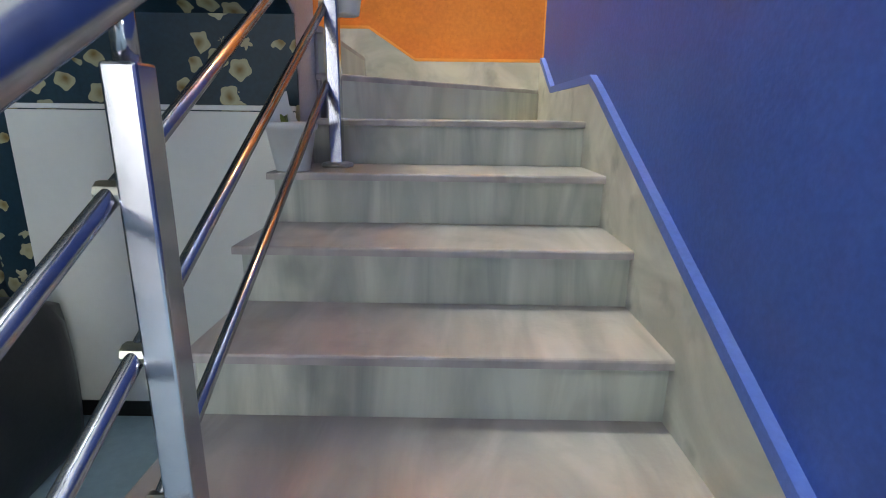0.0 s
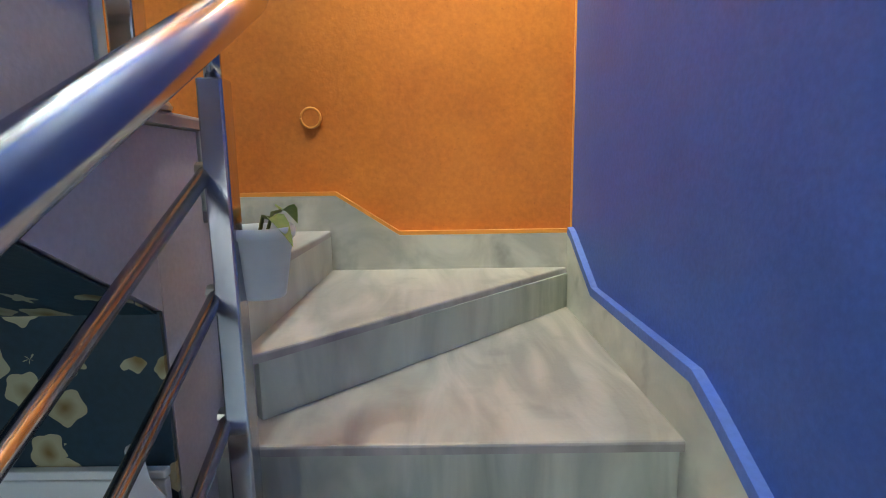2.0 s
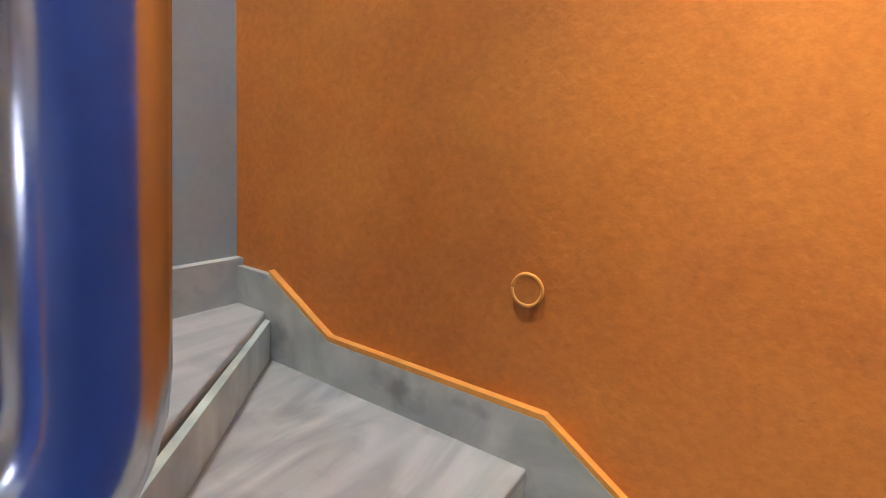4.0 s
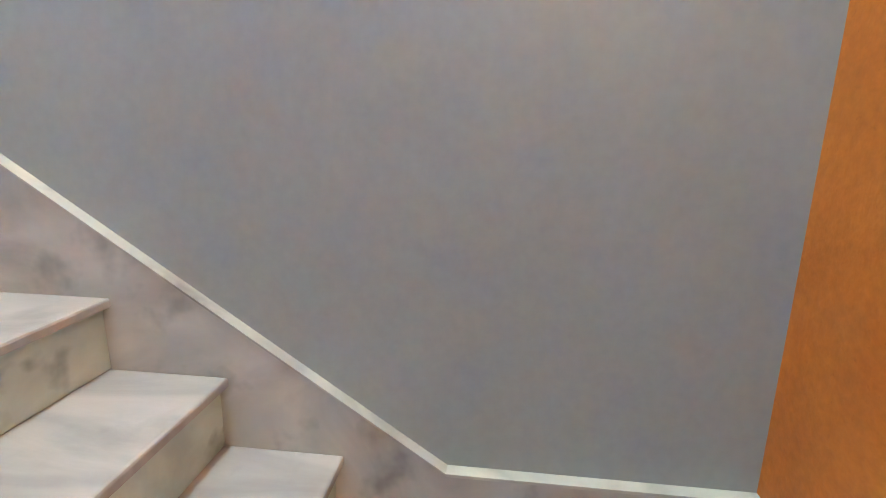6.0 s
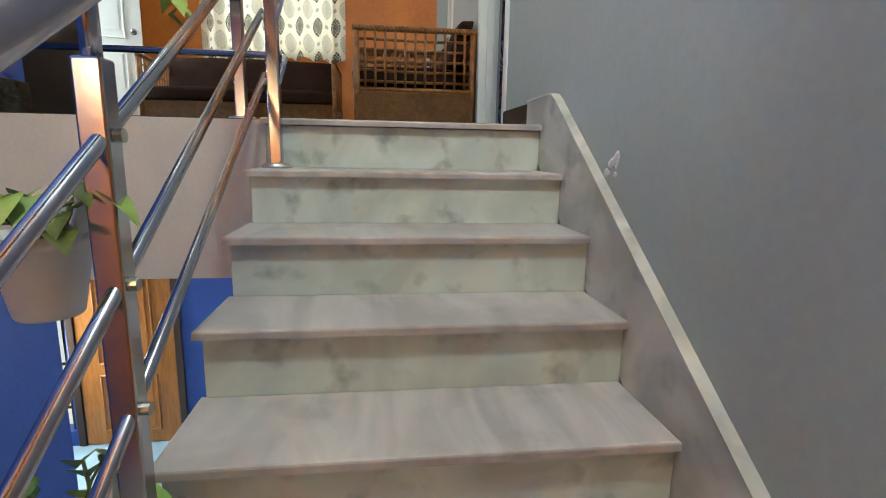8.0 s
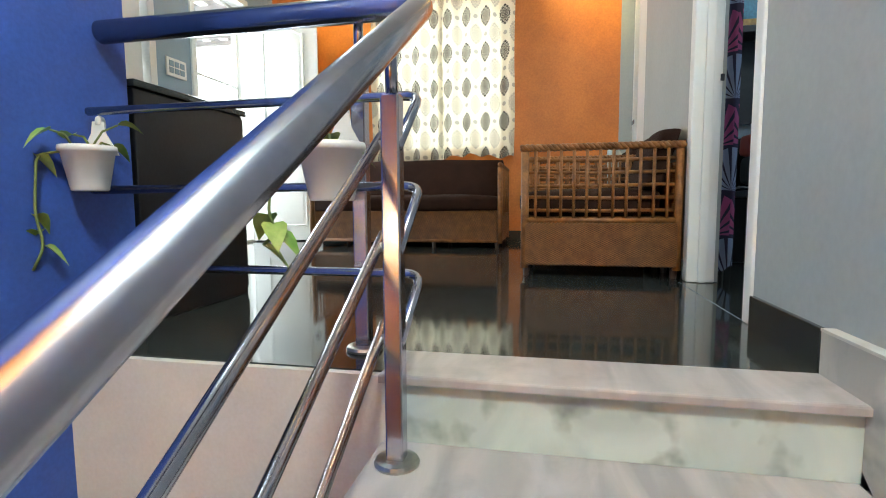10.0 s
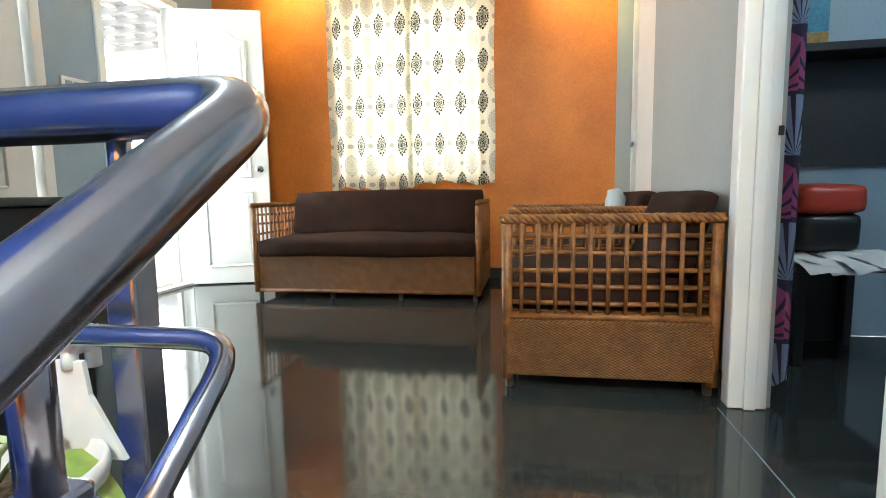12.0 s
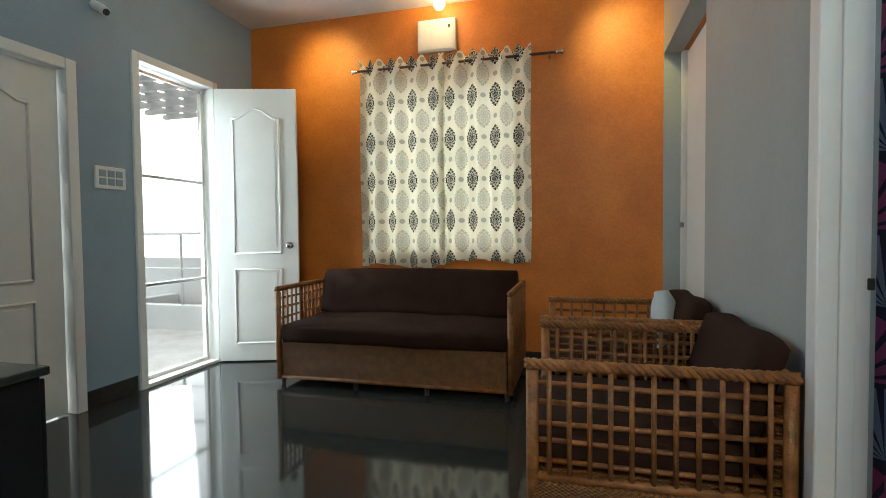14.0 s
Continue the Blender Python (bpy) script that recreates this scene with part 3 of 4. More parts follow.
# body of the flights: stepped concrete under the marble
bm = bmesh.new()
prof = []
for k in range(0, 9):
    yk = -k * G + NOSE + 0.022
    prof += [(yk, lvl(k) - TH - 0.002), (yk, lvl(k + 1) - TH - 0.002)]
prof += [(-1.80, lvl(9) - TH - 0.002), (-1.80, -1.63), (NOSE + 0.022, -0.50)]
prism(bm, prof, "x", XL2 + 0.02, XG + 0.03)
part("flight_body", bm, LAVENDER, stairs, "pale lavender painted stair side")
bm = bmesh.new()
prism(bm, [(XL2 + 0.02, -1.802), (XG + 0.03, -1.802), (XG + 0.03, YS), (-0.11, YS), (-0.67, y8 - 0.05), (XL2 + 0.02, y8 - 0.01)], "z", LOW, lvl(9) - TH - 0.002)
part("landing_pier", bm, LAVENDER, stairs, "pale lavender painted pier under the turn")
bm = bmesh.new()
prism(bm, [(-0.99, YS), (-0.13, YS), (-0.69, y8 - 0.07), (-0.99, y8 - 0.01)], "z", LOW, lvl(10) - TH - 0.002)
part("landing_body", bm, LAVENDER, stairs)
bm = bmesh.new()
prism(bm, [(XB + 0.04, YS), (-1.0, YS), (-1.0, y8 - 0.04), (-1.03, y8 - 0.05)], "z", LOW, lvl(11) - TH - 0.002)
part("winder_body", bm, LAVENDER, stairs)
bm = bmesh.new()
prof = [(y8, LOW)]
prof += [(y8, lvl(12) - TH - 0.002)]
for i in range(0, 7):
    yn = y6 + i * G1 - NOSE - 0.022
    prof += [(yn, lvl(12 + i) - TH - 0.002), (yn, max(LOW, lvl(13 + i) - TH - 0.002))]
prism(bm, prof, "x", XB + 0.002, XL1 - 0.02)
part("flight_body", bm, LAVENDER, stairs, "pale painted side of the lower flight")


def soffit_uv(ob, axes, scale=1.0):
    """Flat texture coordinates in metres."""
    me = ob.data
    uv = me.uv_layers.new(name="UVMap")
    for lp in me.loops:
        co = me.vertices[lp.vertex_index].co
        uv.data[lp.index].uv = (co[axes[0]] * scale, co[axes[1]] * scale)


bm = bmesh.new()
prism(bm, [(-1.80, -1.634), (0.005, -0.519), (0.005, -0.523), (-1.80, -1.638)], "x", XL2 + 0.025, XG + 0.02)
soffit_uv(part("soffit_paper", bm, WALLPAPER, stairs, "dark teal wallpaper with cream blossoms under the flight"), (0, 1))
wp = solo("wall_under_stairs", boxes(((XL2 + 0.021, -1.798, LOW), (XG + 0.028, -1.79, -1.628))), WALLPAPER, "dark teal wallpaper with cream blossoms under the stairs", "wall", "structure")
soffit_uv(wp, (0, 2))


bm = bmesh.new()
prism(bm, [(-1.79, LOW), (0.9, LOW), (0.9, -0.57), (0.0, -0.57), (-1.79, -1.65)], "x", XG + 0.022, XG + 0.029)
wp2 = solo("wall_under_stairs_side", bm, WALLPAPER, "dark teal blossom wallpaper beside the cabinet", "wall", "structure")
soffit_uv(wp2, (1, 2))

# stepped marble skirting with sloping joints
def skirting(name, pts, axis, lo, hi, mat, label):
    bm = bmesh.new()
    prism(bm, pts, axis, lo, hi)
    return part(name, bm, mat, stairs, label)


SK = 0.135
skirting("skirting", [(0.20, 0.0), (0.20, 0.10), (-0.05, 0.102), (-0.09, 0.095), (-0.13, 0.075), (y8 - 0.225, lvl(9) + SK), (YS, lvl(9) + SK), (YS, lvl(9) - 0.02), (y8, lvl(9) - 0.02), (-0.02, -0.17)], "x", XG, XG + 0.029, SKIRT, "pale marble skirting stepping up the grey wall")
skirting("skirting_cap", [(0.20, 0.101), (-0.05, 0.103), (-0.09, 0.096), (-0.13, 0.076), (y8 - 0.225, lvl(9) + SK + 0.001), (YS, lvl(9) + SK + 0.001), (YS, lvl(9) + SK + 0.008), (y8 - 0.222, lvl(9) + SK + 0.008), (-0.127, 0.084), (-0.087, 0.104), (-0.047, 0.110), (0.20, 0.108)], "x", XG - 0.002, XG + 0.029, SKIRT, "thin marble cap on the skirting")
zs = [lvl(11) + 0.125, lvl(10) + 0.125, lvl(9) + 0.12]
skirting("skirting", [(XB, lvl(12) - 0.02), (XB, zs[0]), (-1.26, zs[0]), (-1.035, zs[1]), (-0.398, zs[1]), (-0.15, zs[2]), (XG, zs[2]), (XG, lvl(10))], "y", YS, YS + 0.022, SKIRT, "pale marble skirting stepping up the orange wall")
skirting("skirting", [(YS + 0.022, lvl(12) - 0.02), (YS + 0.022, lvl(11) + 0.12), (YS + 0.06, lvl(11) + 0.11), (-2.53, lvl(12) + 0.115), (-1.90, lvl(12) + 0.115), (-1.82, lvl(12) + 0.08), (0.05, lvl(19) + 0.13), (0.05, lvl(19) - 0.05)], "x", XB, XB + 0.02, SKIRT, "pale marble skirting along the blue wall")
# thin strip on top of the skirting, a lighter blue than the wall
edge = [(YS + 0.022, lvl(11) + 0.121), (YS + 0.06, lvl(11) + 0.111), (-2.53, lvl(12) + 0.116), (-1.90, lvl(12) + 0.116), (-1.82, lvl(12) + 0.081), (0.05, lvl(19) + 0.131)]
skirting("edge_strip", edge + [(p[0] + 0.005, p[1] + 0.026) for p in reversed(edge)], "x", XB, XB + 0.021, BLUE_TRIM, "lighter blue edge strip above the skirting")
edge = [(XB + 0.02, zs[0] + 0.001), (-1.26, zs[0] + 0.001), (-1.035, zs[1] + 0.001), (-0.398, zs[1] + 0.001), (-0.15, zs[2] + 0.001)]
ORANGE_EDGE = material("bright_orange_edge_paint", (0.78, 0.32, 0.06), 0.5, 0, 5, 0.15, 0.05, 60)
skirting("edge_strip", edge + [(p[0], p[1] + 0.014) for p in reversed(edge)], "y", YS, YS + 0.021, ORANGE_EDGE, "bright orange painted edge above the skirting")
solo("corner_bead", boxes(((XB, YS, zs[0] + 0.02), (XB + 0.006, YS + 0.006, TOP))), ORANGE_EDGE, "pale orange paint line in the wall corner", "trim", "structure")


# ---- railings ----
def railing_post(parent, x, y, z0, z1, zr):
    """Square steel post on a round flange, with a pin carrying the handrail."""
    p = part("post", boxes(((x - 0.0195, y - 0.0195, z0 + 0.004), (x + 0.0195, y + 0.0195, z1)), bevel=0.004), STEEL, parent)
    bm = bmesh.new()
    lathe(bm, [(0.048, 0.0), (0.050, 0.006), (0.046, 0.013), (0.034, 0.016)], 20, (x, y, z0))
    part("flange", bm, STEEL_DULL, p, "round steel base plate")
    bm = bmesh.new()
    tube(bm, [(x, y, z1), (x, y, zr)], 0.013, 12)
    part("pin", bm, STEEL, p, smooth=True)
    return p


def rail(parent, name, pts, r, corner=0.05):
    bm = bmesh.new()
    tube(bm, bend(pts, corner), r, 18)
    return part(name, bm, STEEL, parent, smooth=True)


def clamp(parent, x, y, z):
    bm = bmesh.new()
    tube(bm, [(x - 0.03, y, z), (x - 0.012, y, z)], 0.011, 10)
    part("clamp", bm, STEEL_DULL, parent, "small steel rail clamp")


XR1, XR2 = -1.098, -0.945
rail_low = thing("stair_railing", "polished steel railing of the lower flight", "railing", "stair railings")


def h1(y):
    return -1.252 - 0.565 * (y + 1.709)


for x, y, z0 in ((-1.083, -1.815, lvl(13)), (XR1, -0.78, lvl(16))):
    railing_post(rail_low, x, y, z0, h1(y) - 0.085, h1(y))
rail(rail_low, "handrail", [(XR1, -0.10, h1(-0.10)), (XR1, -1.965, h1(-1.965)), (XR1 + 0.02, -1.99, -0.62), (XR2, -1.93, -0.385)], 0.034, 0.05)
for d in (0.22, 0.412, 0.622):
    rail(rail_low, "rail", [(XR1 + 0.036, -0.10, h1(-0.10) - d), (XR1 + 0.036, -1.83, h1(-1.83) - d)], 0.0115)
    for y in (-1.815, -0.78):
        bm = bmesh.new()
        tube(bm, [(XR1 + 0.02, y, h1(y) - d), (XR1 + 0.05, y, h1(y) - d)], 0.014, 10)
        part("clamp", bm, STEEL_DULL, rail_low, "small steel rail clamp")

rail_up = thing("stair_railing", "polished steel railing of the upper flight and landing", "railing", "stair railings")


def h2(y):
    return 0.125 + 0.605 * (y + 1.117)


YR = 0.14
for x, y, k in ((-0.932, -0.08, 1), (-0.972, -1.085, 5), (-0.96, -1.82, 8)):
    railing_post(rail_up, x, y, lvl(k), h2(y) - 0.135, h2(y))
railing_post(rail_up, -1.103, YR + 0.05, 0.0, 0.78, 0.875)
rail(rail_up, "handrail", [(XR2, -1.93, h2(-1.93)), (XR2 + 0.022, YR + 0.03, 0.885), (-1.865, YR + 0.03, 0.885)], 0.032, 0.06)
for d, zl in ((0.235, 0.655), (0.445, 0.44), (0.64, 0.225)):
    rail(rail_up, "rail", [(XR2 - 0.022, -1.84, h2(-1.84) - d), (XR2 - 0.022, -0.04, h2(-0.04) - d)], 0.0115)
    rail(rail_up, "rail", [(XR2 + 0.026, -0.09, h2(-0.09) - d), (XR2 + 0.024, YR - 0.03, zl), (-1.865, YR - 0.03, zl)], 0.0115, 0.045)
    for y in (-0.08, -1.085, -1.82):
        bm = bmesh.new()
        tube(bm, [(XR2 - 0.022, y, h2(y) - d), (XR2 + (0.028 if y > -1 else 0.004), y, h2(y) - d)], 0.010, 10)
        part("clamp", bm, STEEL_DULL, rail_up, "small steel rail clamp")


# ---- doors and windows ----
def door_frame(parent, axis, face, lo, hi, top, depth=0.17, w=0.07, proud=0.02, into=-1):
    """Three-sided frame with a stop. axis 'x': the wall's face lies at x = face and the room on the side of 'into'."""
    a, b = (face + into * -proud, face + into * depth) if into < 0 else (face - depth, face + proud)
    lo_x, hi_x = min(a, b), max(a, b)
    for y0, y1 in ((lo - 0.01, lo + w - 0.01), (hi - w + 0.01, hi + 0.01)):
        part("jamb", boxes(((lo_x, y0, 0.0), (hi_x, y1, top)), bevel=0.006), WHITE, parent)
    part("head", boxes(((lo_x, lo + w - 0.008, top - w), (hi_x, hi - w + 0.008, top)), bevel=0.006), WHITE, parent)


def panel_door(parent, w, h, mat, arch=True, t=0.036):
    """A moulded two-panel leaf in its own x-z plane, hinge edge at x = 0."""
    leaf = part("leaf", boxes(((0, -t / 2, 0), (w, t / 2, h)), bevel=0.004), mat, parent)
    m = 0.15 * w / 0.7
    for s in (-1, 1):
        for z0, z1, arched in ((0.14 * h / 2.1, 0.34 * h, False), (0.40 * h, 0.93 * h, arch)):
            pts = [(m, z0), (w - m, z0), (w - m, z1 - (0.09 if arched else 0))]
            if arched:
                for i in range(9):
                    u = 1 - i / 8
                    x = m + (w - 2 * m) * u
                    pts.append((x, z1 - 0.09 + 0.085 * max(0.0, math.sin(math.pi * min(1, max(0, (u - 0.12) / 0.76)))) ** 1.4))
            pts.append((m, z1 - (0.09 if arched else 0)))
            loop = [Vector((p[0], s * (t / 2 + 0.002), p[1])) for p in pts]
            bm = bmesh.new()
            tube(bm, loop + [loop[0]], 0.0085, 8)
            part("moulding", bm, mat, leaf, smooth=True)
            c = Vector((w / 2, 0, (z0 + z1) / 2))
            inner = [((p[0] - c.x) * 0.80 + c.x, (p[1] - c.z) * 0.90 + c.z) for p in pts]
            bm = bmesh.new()
            prism(bm, inner, "y", s * t / 2, s * (t / 2 + 0.007))
            part("panel", bm, mat, leaf)
    return leaf


def knob(parent, x, y, z, s=1):
    bm = bmesh.new()
    tube(bm, [(x, y, z), (x, y + s * 0.012, z), (x, y + s * 0.014, z), (x, y + s * 0.04, z), (x, y + s * 0.055, z), (x, y + s * 0.075, z)], 0.026, 16,
         r_fn=lambda i: (0.03, 0.03, 0.012, 0.012, 0.028, 0.018)[i])
    part("knob", bm, STEEL, parent, "round steel door knob", smooth=True)


# balcony door: white frame, open leaf, screen door with dark bars
bd = thing("door_1", "open white moulded balcony door with a steel knob", "door", kind="structure")
door_frame(bd, "x", XW, 2.90, 3.76, 2.46, 0.15, 0.06, 0.02, -1)
leaf_holder = new("leaf_hinge")
leaf_holder.parent = bd
leaf_holder.matrix_world = pose(XW + 0.03, 3.72, 0.012, 0, 0, 17.5)
lf = panel_door(leaf_holder, 0.70, 2.385, WHITE)
knob(lf, 0.63, -0.018, 1.02, -1)
knob(lf, 0.63, 0.018, 1.02, 1)
screen = thing("screen_door", "slim screen door with dark crossbars in the balcony doorway", "door")
for z in (0.0, 0.72, 1.55, 2.33):
    part("crossbar", boxes(((XW - 0.10, 2.965, z + 0.02), (XW - 0.075, 3.695, z + (0.06 if z in (0.0,) else 0.045))), bevel=0.003), STEEL_DULL if z else CEIL, screen)
for y in (2.965, 3.665):
    part("stile", boxes(((XW - 0.102, y, 0.02), (XW - 0.073, y + 0.03, 2.38)), bevel=0.003), CEIL, screen)
solo("threshold", boxes(((XW - 0.15, 2.95, 0.001), (XW + 0.015, 3.71, 0.03)), bevel=0.004), WHITE, "white painted door sill", "sill", "structure")
# balcony beyond
solo("balcony_floor", boxes(((-6.2, 0.5, -0.2), (XW - 0.15, 6.5, -0.02))), CONCRETE, "pale grey balcony floor", "floor", "structure")
solo("balcony_parapet", boxes(((-6.35, 0.5, -0.2), (-6.2, 6.5, 0.28)), ((-6.195, 4.98, -0.2), (XW - 0.15, 5.10, 0.28)), bevel=0.01), WHITE, "white balcony parapet", "parapet", "structure")
perg = thing("pergola", "white lattice roof over the balcony", "pergola")
for i in range(16):
    part("slat", boxes(((-6.1, 1.2 + i * 0.30, 2.72), (XW - 0.16, 1.26 + i * 0.30, 2.78)), bevel=0.004), CREAM, perg)
for i in range(8):
    part("beam", boxes(((-6.05 + i * 0.28, 1.1, 2.785), (-5.99 + i * 0.28, 5.9, 2.85)), bevel=0.004), CREAM, perg)
brail = thing("balcony_railing", "slim white metal railing on the balcony parapet", "railing")
for z in (0.72, 1.15):
    bm = bmesh.new()
    tube(bm, [(-6.19, 5.04, z), (XW - 0.155, 5.04, z)], 0.02 if z > 1 else 0.012, 10)
    part("rail", bm, WHITE, brail, smooth=True)
for x in (-6.15, -5.25, -4.35):
    bm = bmesh.new()
    tube(bm, [(x, 5.04, 0.28), (x, 5.04, 1.15)], 0.018, 10)
    part("post", bm, WHITE, brail, smooth=True)
HAZE = glow("bright_hazy_sky", (1.0, 1.0, 1.0), 3.0)
solo("backdrop", boxes(((-70, -80, -12), (-69, 80, 60)), ((-70, 69, -12), (40, 70, 60))), HAZE, "bright white hazy sky", "sky", "structure")
solo("ground", boxes(((-300, -300, LOW - 1.0), (300, 300, LOW - 0.6))), CONCRETE, "pale open ground outside", "ground", "structure")

# closed door in the left wall
cd = thing("door_2", "closed white moulded door in a white frame", "door", kind="structure")
door_frame(cd, "x", XW, 1.46, 2.46, 2.24, 0.15, 0.07, 0.02, -1)
hold = new("leaf_hinge")
hold.parent = cd
hold.matrix_world = pose(XW - 0.05, 2.38, 0.012, 0, 0, -90)
panel_door(hold, 0.85, 2.15, WHITE)

# doorway to the side room
sd = thing("door_3", "white painted door frame with a strike plate", "door frame", kind="structure")
for y0, y1, x0 in ((0.672, 0.735, 0.02), (1.575, 1.645, 0.058)):
    part("jamb", boxes(((x0, y0, 0.0), (0.188, y1, 2.34)), bevel=0.006), WHITE, sd)
    part("stop", boxes(((x0 + 0.05, y1 if y0 < 1 else y0 - 0.012, 0.0), (x0 + 0.09, y1 + 0.012 if y0 < 1 else y0, 2.27)), bevel=0.003), WHITE, sd)
part("head", boxes(((0.03, 0.736, 2.27), (0.188, 1.574, 2.34)), bevel=0.006), WHITE, sd)
part("strike_plate", boxes(((0.176, 1.569, 0.965), (0.194, 1.574, 0.998)), bevel=0.003), DARK, sd, "dark metal strike plate")

# white door at the far end of the grey wall
fd = thing("door_4", "white door with a steel bolt at the far end of the grey wall", "door", kind="structure")
part("jamb", boxes(((0.20, YF - 0.06, 0.0), (0.30, YF - 0.004, 2.515)), bevel=0.005), WHITE, fd)
part("leaf", boxes(((0.235, 2.94, 0.01), (0.275, YF - 0.065, 2.5)), bevel=0.005), WHITE, fd)
part("bolt", boxes(((0.19, YF - 0.16, 1.15), (0.199, YF - 0.03, 1.19)), bevel=0.004), STEEL, fd, "small steel door bolt")

# window with rod and curtains
win = thing("window_1", "window in a white frame behind the curtain", "window", kind="structure")
for nm, a, b in (("window_frame", (-2.40, YF + 0.04, 0.95), (-2.34, YF + 0.10, 2.45)), ("window_frame", (-1.11, YF + 0.04, 0.95), (-1.05, YF + 0.10, 2.45)), ("window_frame", (-2.335, YF + 0.04, 2.39), (-1.115, YF + 0.10, 2.45)),
                 ("window_sill", (-2.335, YF + 0.02, 0.95), (-1.115, YF + 0.13, 1.0)), ("mullion", (-1.75, YF + 0.05, 1.002), (-1.70, YF + 0.09, 2.388))):
    part(nm, boxes((a, b), bevel=0.004), WHITE, win)
for x0, x1 in ((-2.335, -1.752), (-1.698, -1.115)):
    g = part("pane", boxes(((x0, YF + 0.066, 1.002), (x1, YF + 0.072, 2.388))), GLASS, win)
    g.visible_shadow = False
rod = thing("curtain_rod", "thin curtain rod with ball finials on brackets", "curtain rod")
bm = bmesh.new()
tube(bm, [(-2.50, YF - 0.10, 2.585), (-0.75, YF - 0.10, 2.585)], 0.011, 12)
part("rod", bm, DARKWOOD, rod, smooth=True)
for x, s in ((-2.50, -1), (-0.75, 1)):
    bm = bmesh.new()
    tube(bm, [(x + s * v, YF - 0.10, 2.585) for v in (0, 0.015, 0.03, 0.05, 0.065)], 0.02, 12, r_fn=lambda i: (0.012, 0.02, 0.012, 0.024, 0.008)[i])
    part("finial", bm, STEEL, rod, smooth=True)
    part("bracket", boxes(((x - s * 0.06 - 0.008, YF - 0.105, 2.565), (x - s * 0.06 + 0.008, YF - 0.002, 2.578)), bevel=0.003), STEEL_DULL, rod)


def curtain(name, x0, x1, y, z0, z1, folds, amp, mat, label, axis="x", gather=1.0, seed=1, sag=0.03):
    """A hanging cloth with folds, seen from both sides; its print follows the cloth, not the wall."""
    bm = bmesh.new()
    uvl = bm.loops.layers.uv.new("UVMap")
    nu, nv = folds * 12, 18
    rnd = random.Random(seed)
    ph = [rnd.uniform(-0.5, 0.5) for _ in range(folds + 2)]
    grid = []
    for j in range(nv + 1):
        v = j / nv
        line = []
        for i in range(nu + 1):
            u = i / nu
            f = u * folds
            k = int(f)
            a = amp * (0.55 + 0.6 * v) * (1 + 0.3 * ph[k])
            off = a * math.sin(2 * math.pi * f + 0.5 * ph[k] + 0.6 * v * ph[(k + 1) % len(ph)])
            along = x0 + (x1 - x0) * (u + 0.006 * math.sin(9 * v + 20 * u))
            z = z1 - (z1 - z0) * v - (0.012 * math.sin(2 * math.pi * f) + sag * 0.5 * math.sin(7 * u + seed)) * v + 0.03 * math.cos(4 * math.pi * f) * (1 - v) ** 3
            line.append((bm.verts.new((along, y + off, z) if axis == "x" else (y + off, along, z)), u * abs(x1 - x0) * gather, z))
        grid.append(line)
    for r0, r1 in zip(grid, grid[1:]):
        for a, b, c, d in zip(r0, r0[1:], r1[1:], r1):
            fc = bm.faces.new((a[0], b[0], c[0], d[0]))
            for lp, s in zip(fc.loops, (a, b, c, d)):
                lp[uvl].uv = (s[1], s[2])
    me = bpy.data.meshes.new("mesh")
    bm.to_mesh(me)
    bm.free()
    for p in me.polygons:
        p.use_smooth = True
    me.materials.append(mat)
    return me


cur = thing("curtain", "cream eyelet curtain printed with grey medallions over the window", "curtain")
for x0, x1, z0, sd_ in ((-2.48, -1.70, 0.835, 3), (-1.745, -0.955, 0.88, 8)):
    ob = new("curtain_panel", curtain("c", x0, x1, YF - 0.10, z0, 2.655, 4, 0.042, CURTAIN, "", seed=sd_, gather=1.08))
    ob.parent = cur
    for i in range(5):
        f = (i + 0.5) / 5
        bm = bmesh.new()
        c = Vector((x0 + (x1 - x0) * f, YF - 0.10, 2.585))
        ring = [c + Vector((0.004 * math.sin(a), 0.024 * math.cos(a), 0.024 * math.sin(a))) for a in [2 * math.pi * q / 14 for q in range(15)]]
        tube(bm, ring, 0.005, 6)
        part("eyelet", bm, STEEL, ob, smooth=True)

# lower floor: wooden door and barred window
ld = thing("door_5", "varnished orange wooden panel door on the lower floor", "door", kind="structure")
hold = new("leaf_hinge")
hold.parent = ld
hold.matrix_world = pose(-3.38, 2.97, LOW + 0.01)
panel_door(hold, 0.86, 2.05, WOOD, False, 0.05)
for x0, x1 in ((-3.45, -3.385), (-2.515, -2.45)):
    part("jamb", boxes(((x0, 2.93, LOW), (x1, 3.08, -0.75)), bevel=0.005), DARKWOOD, ld)
lw = thing("window_2", "bright barred window of the lower floor", "window", kind="structure")
for x in (-4.58, -4.30, -4.02, -3.74, -3.51):
    part("bar", boxes(((x, 2.98, LOW + 0.152), (x + 0.025, 3.0, -0.605)), bevel=0.003), BLACK, lw)
for z in (LOW + 0.36, LOW + 0.8, LOW + 1.3, LOW + 1.8):
    part("bar", boxes(((-4.59, 3.002, z), (-3.475, 3.02, z + 0.025)), bevel=0.003), BLACK, lw)
solo("outer_wall", boxes(((-7.5, 6.0, LOW - 0.6), (0.5, 6.2, 0.8))), WHITE, "sunlit white boundary wall outside", "wall", "structure")


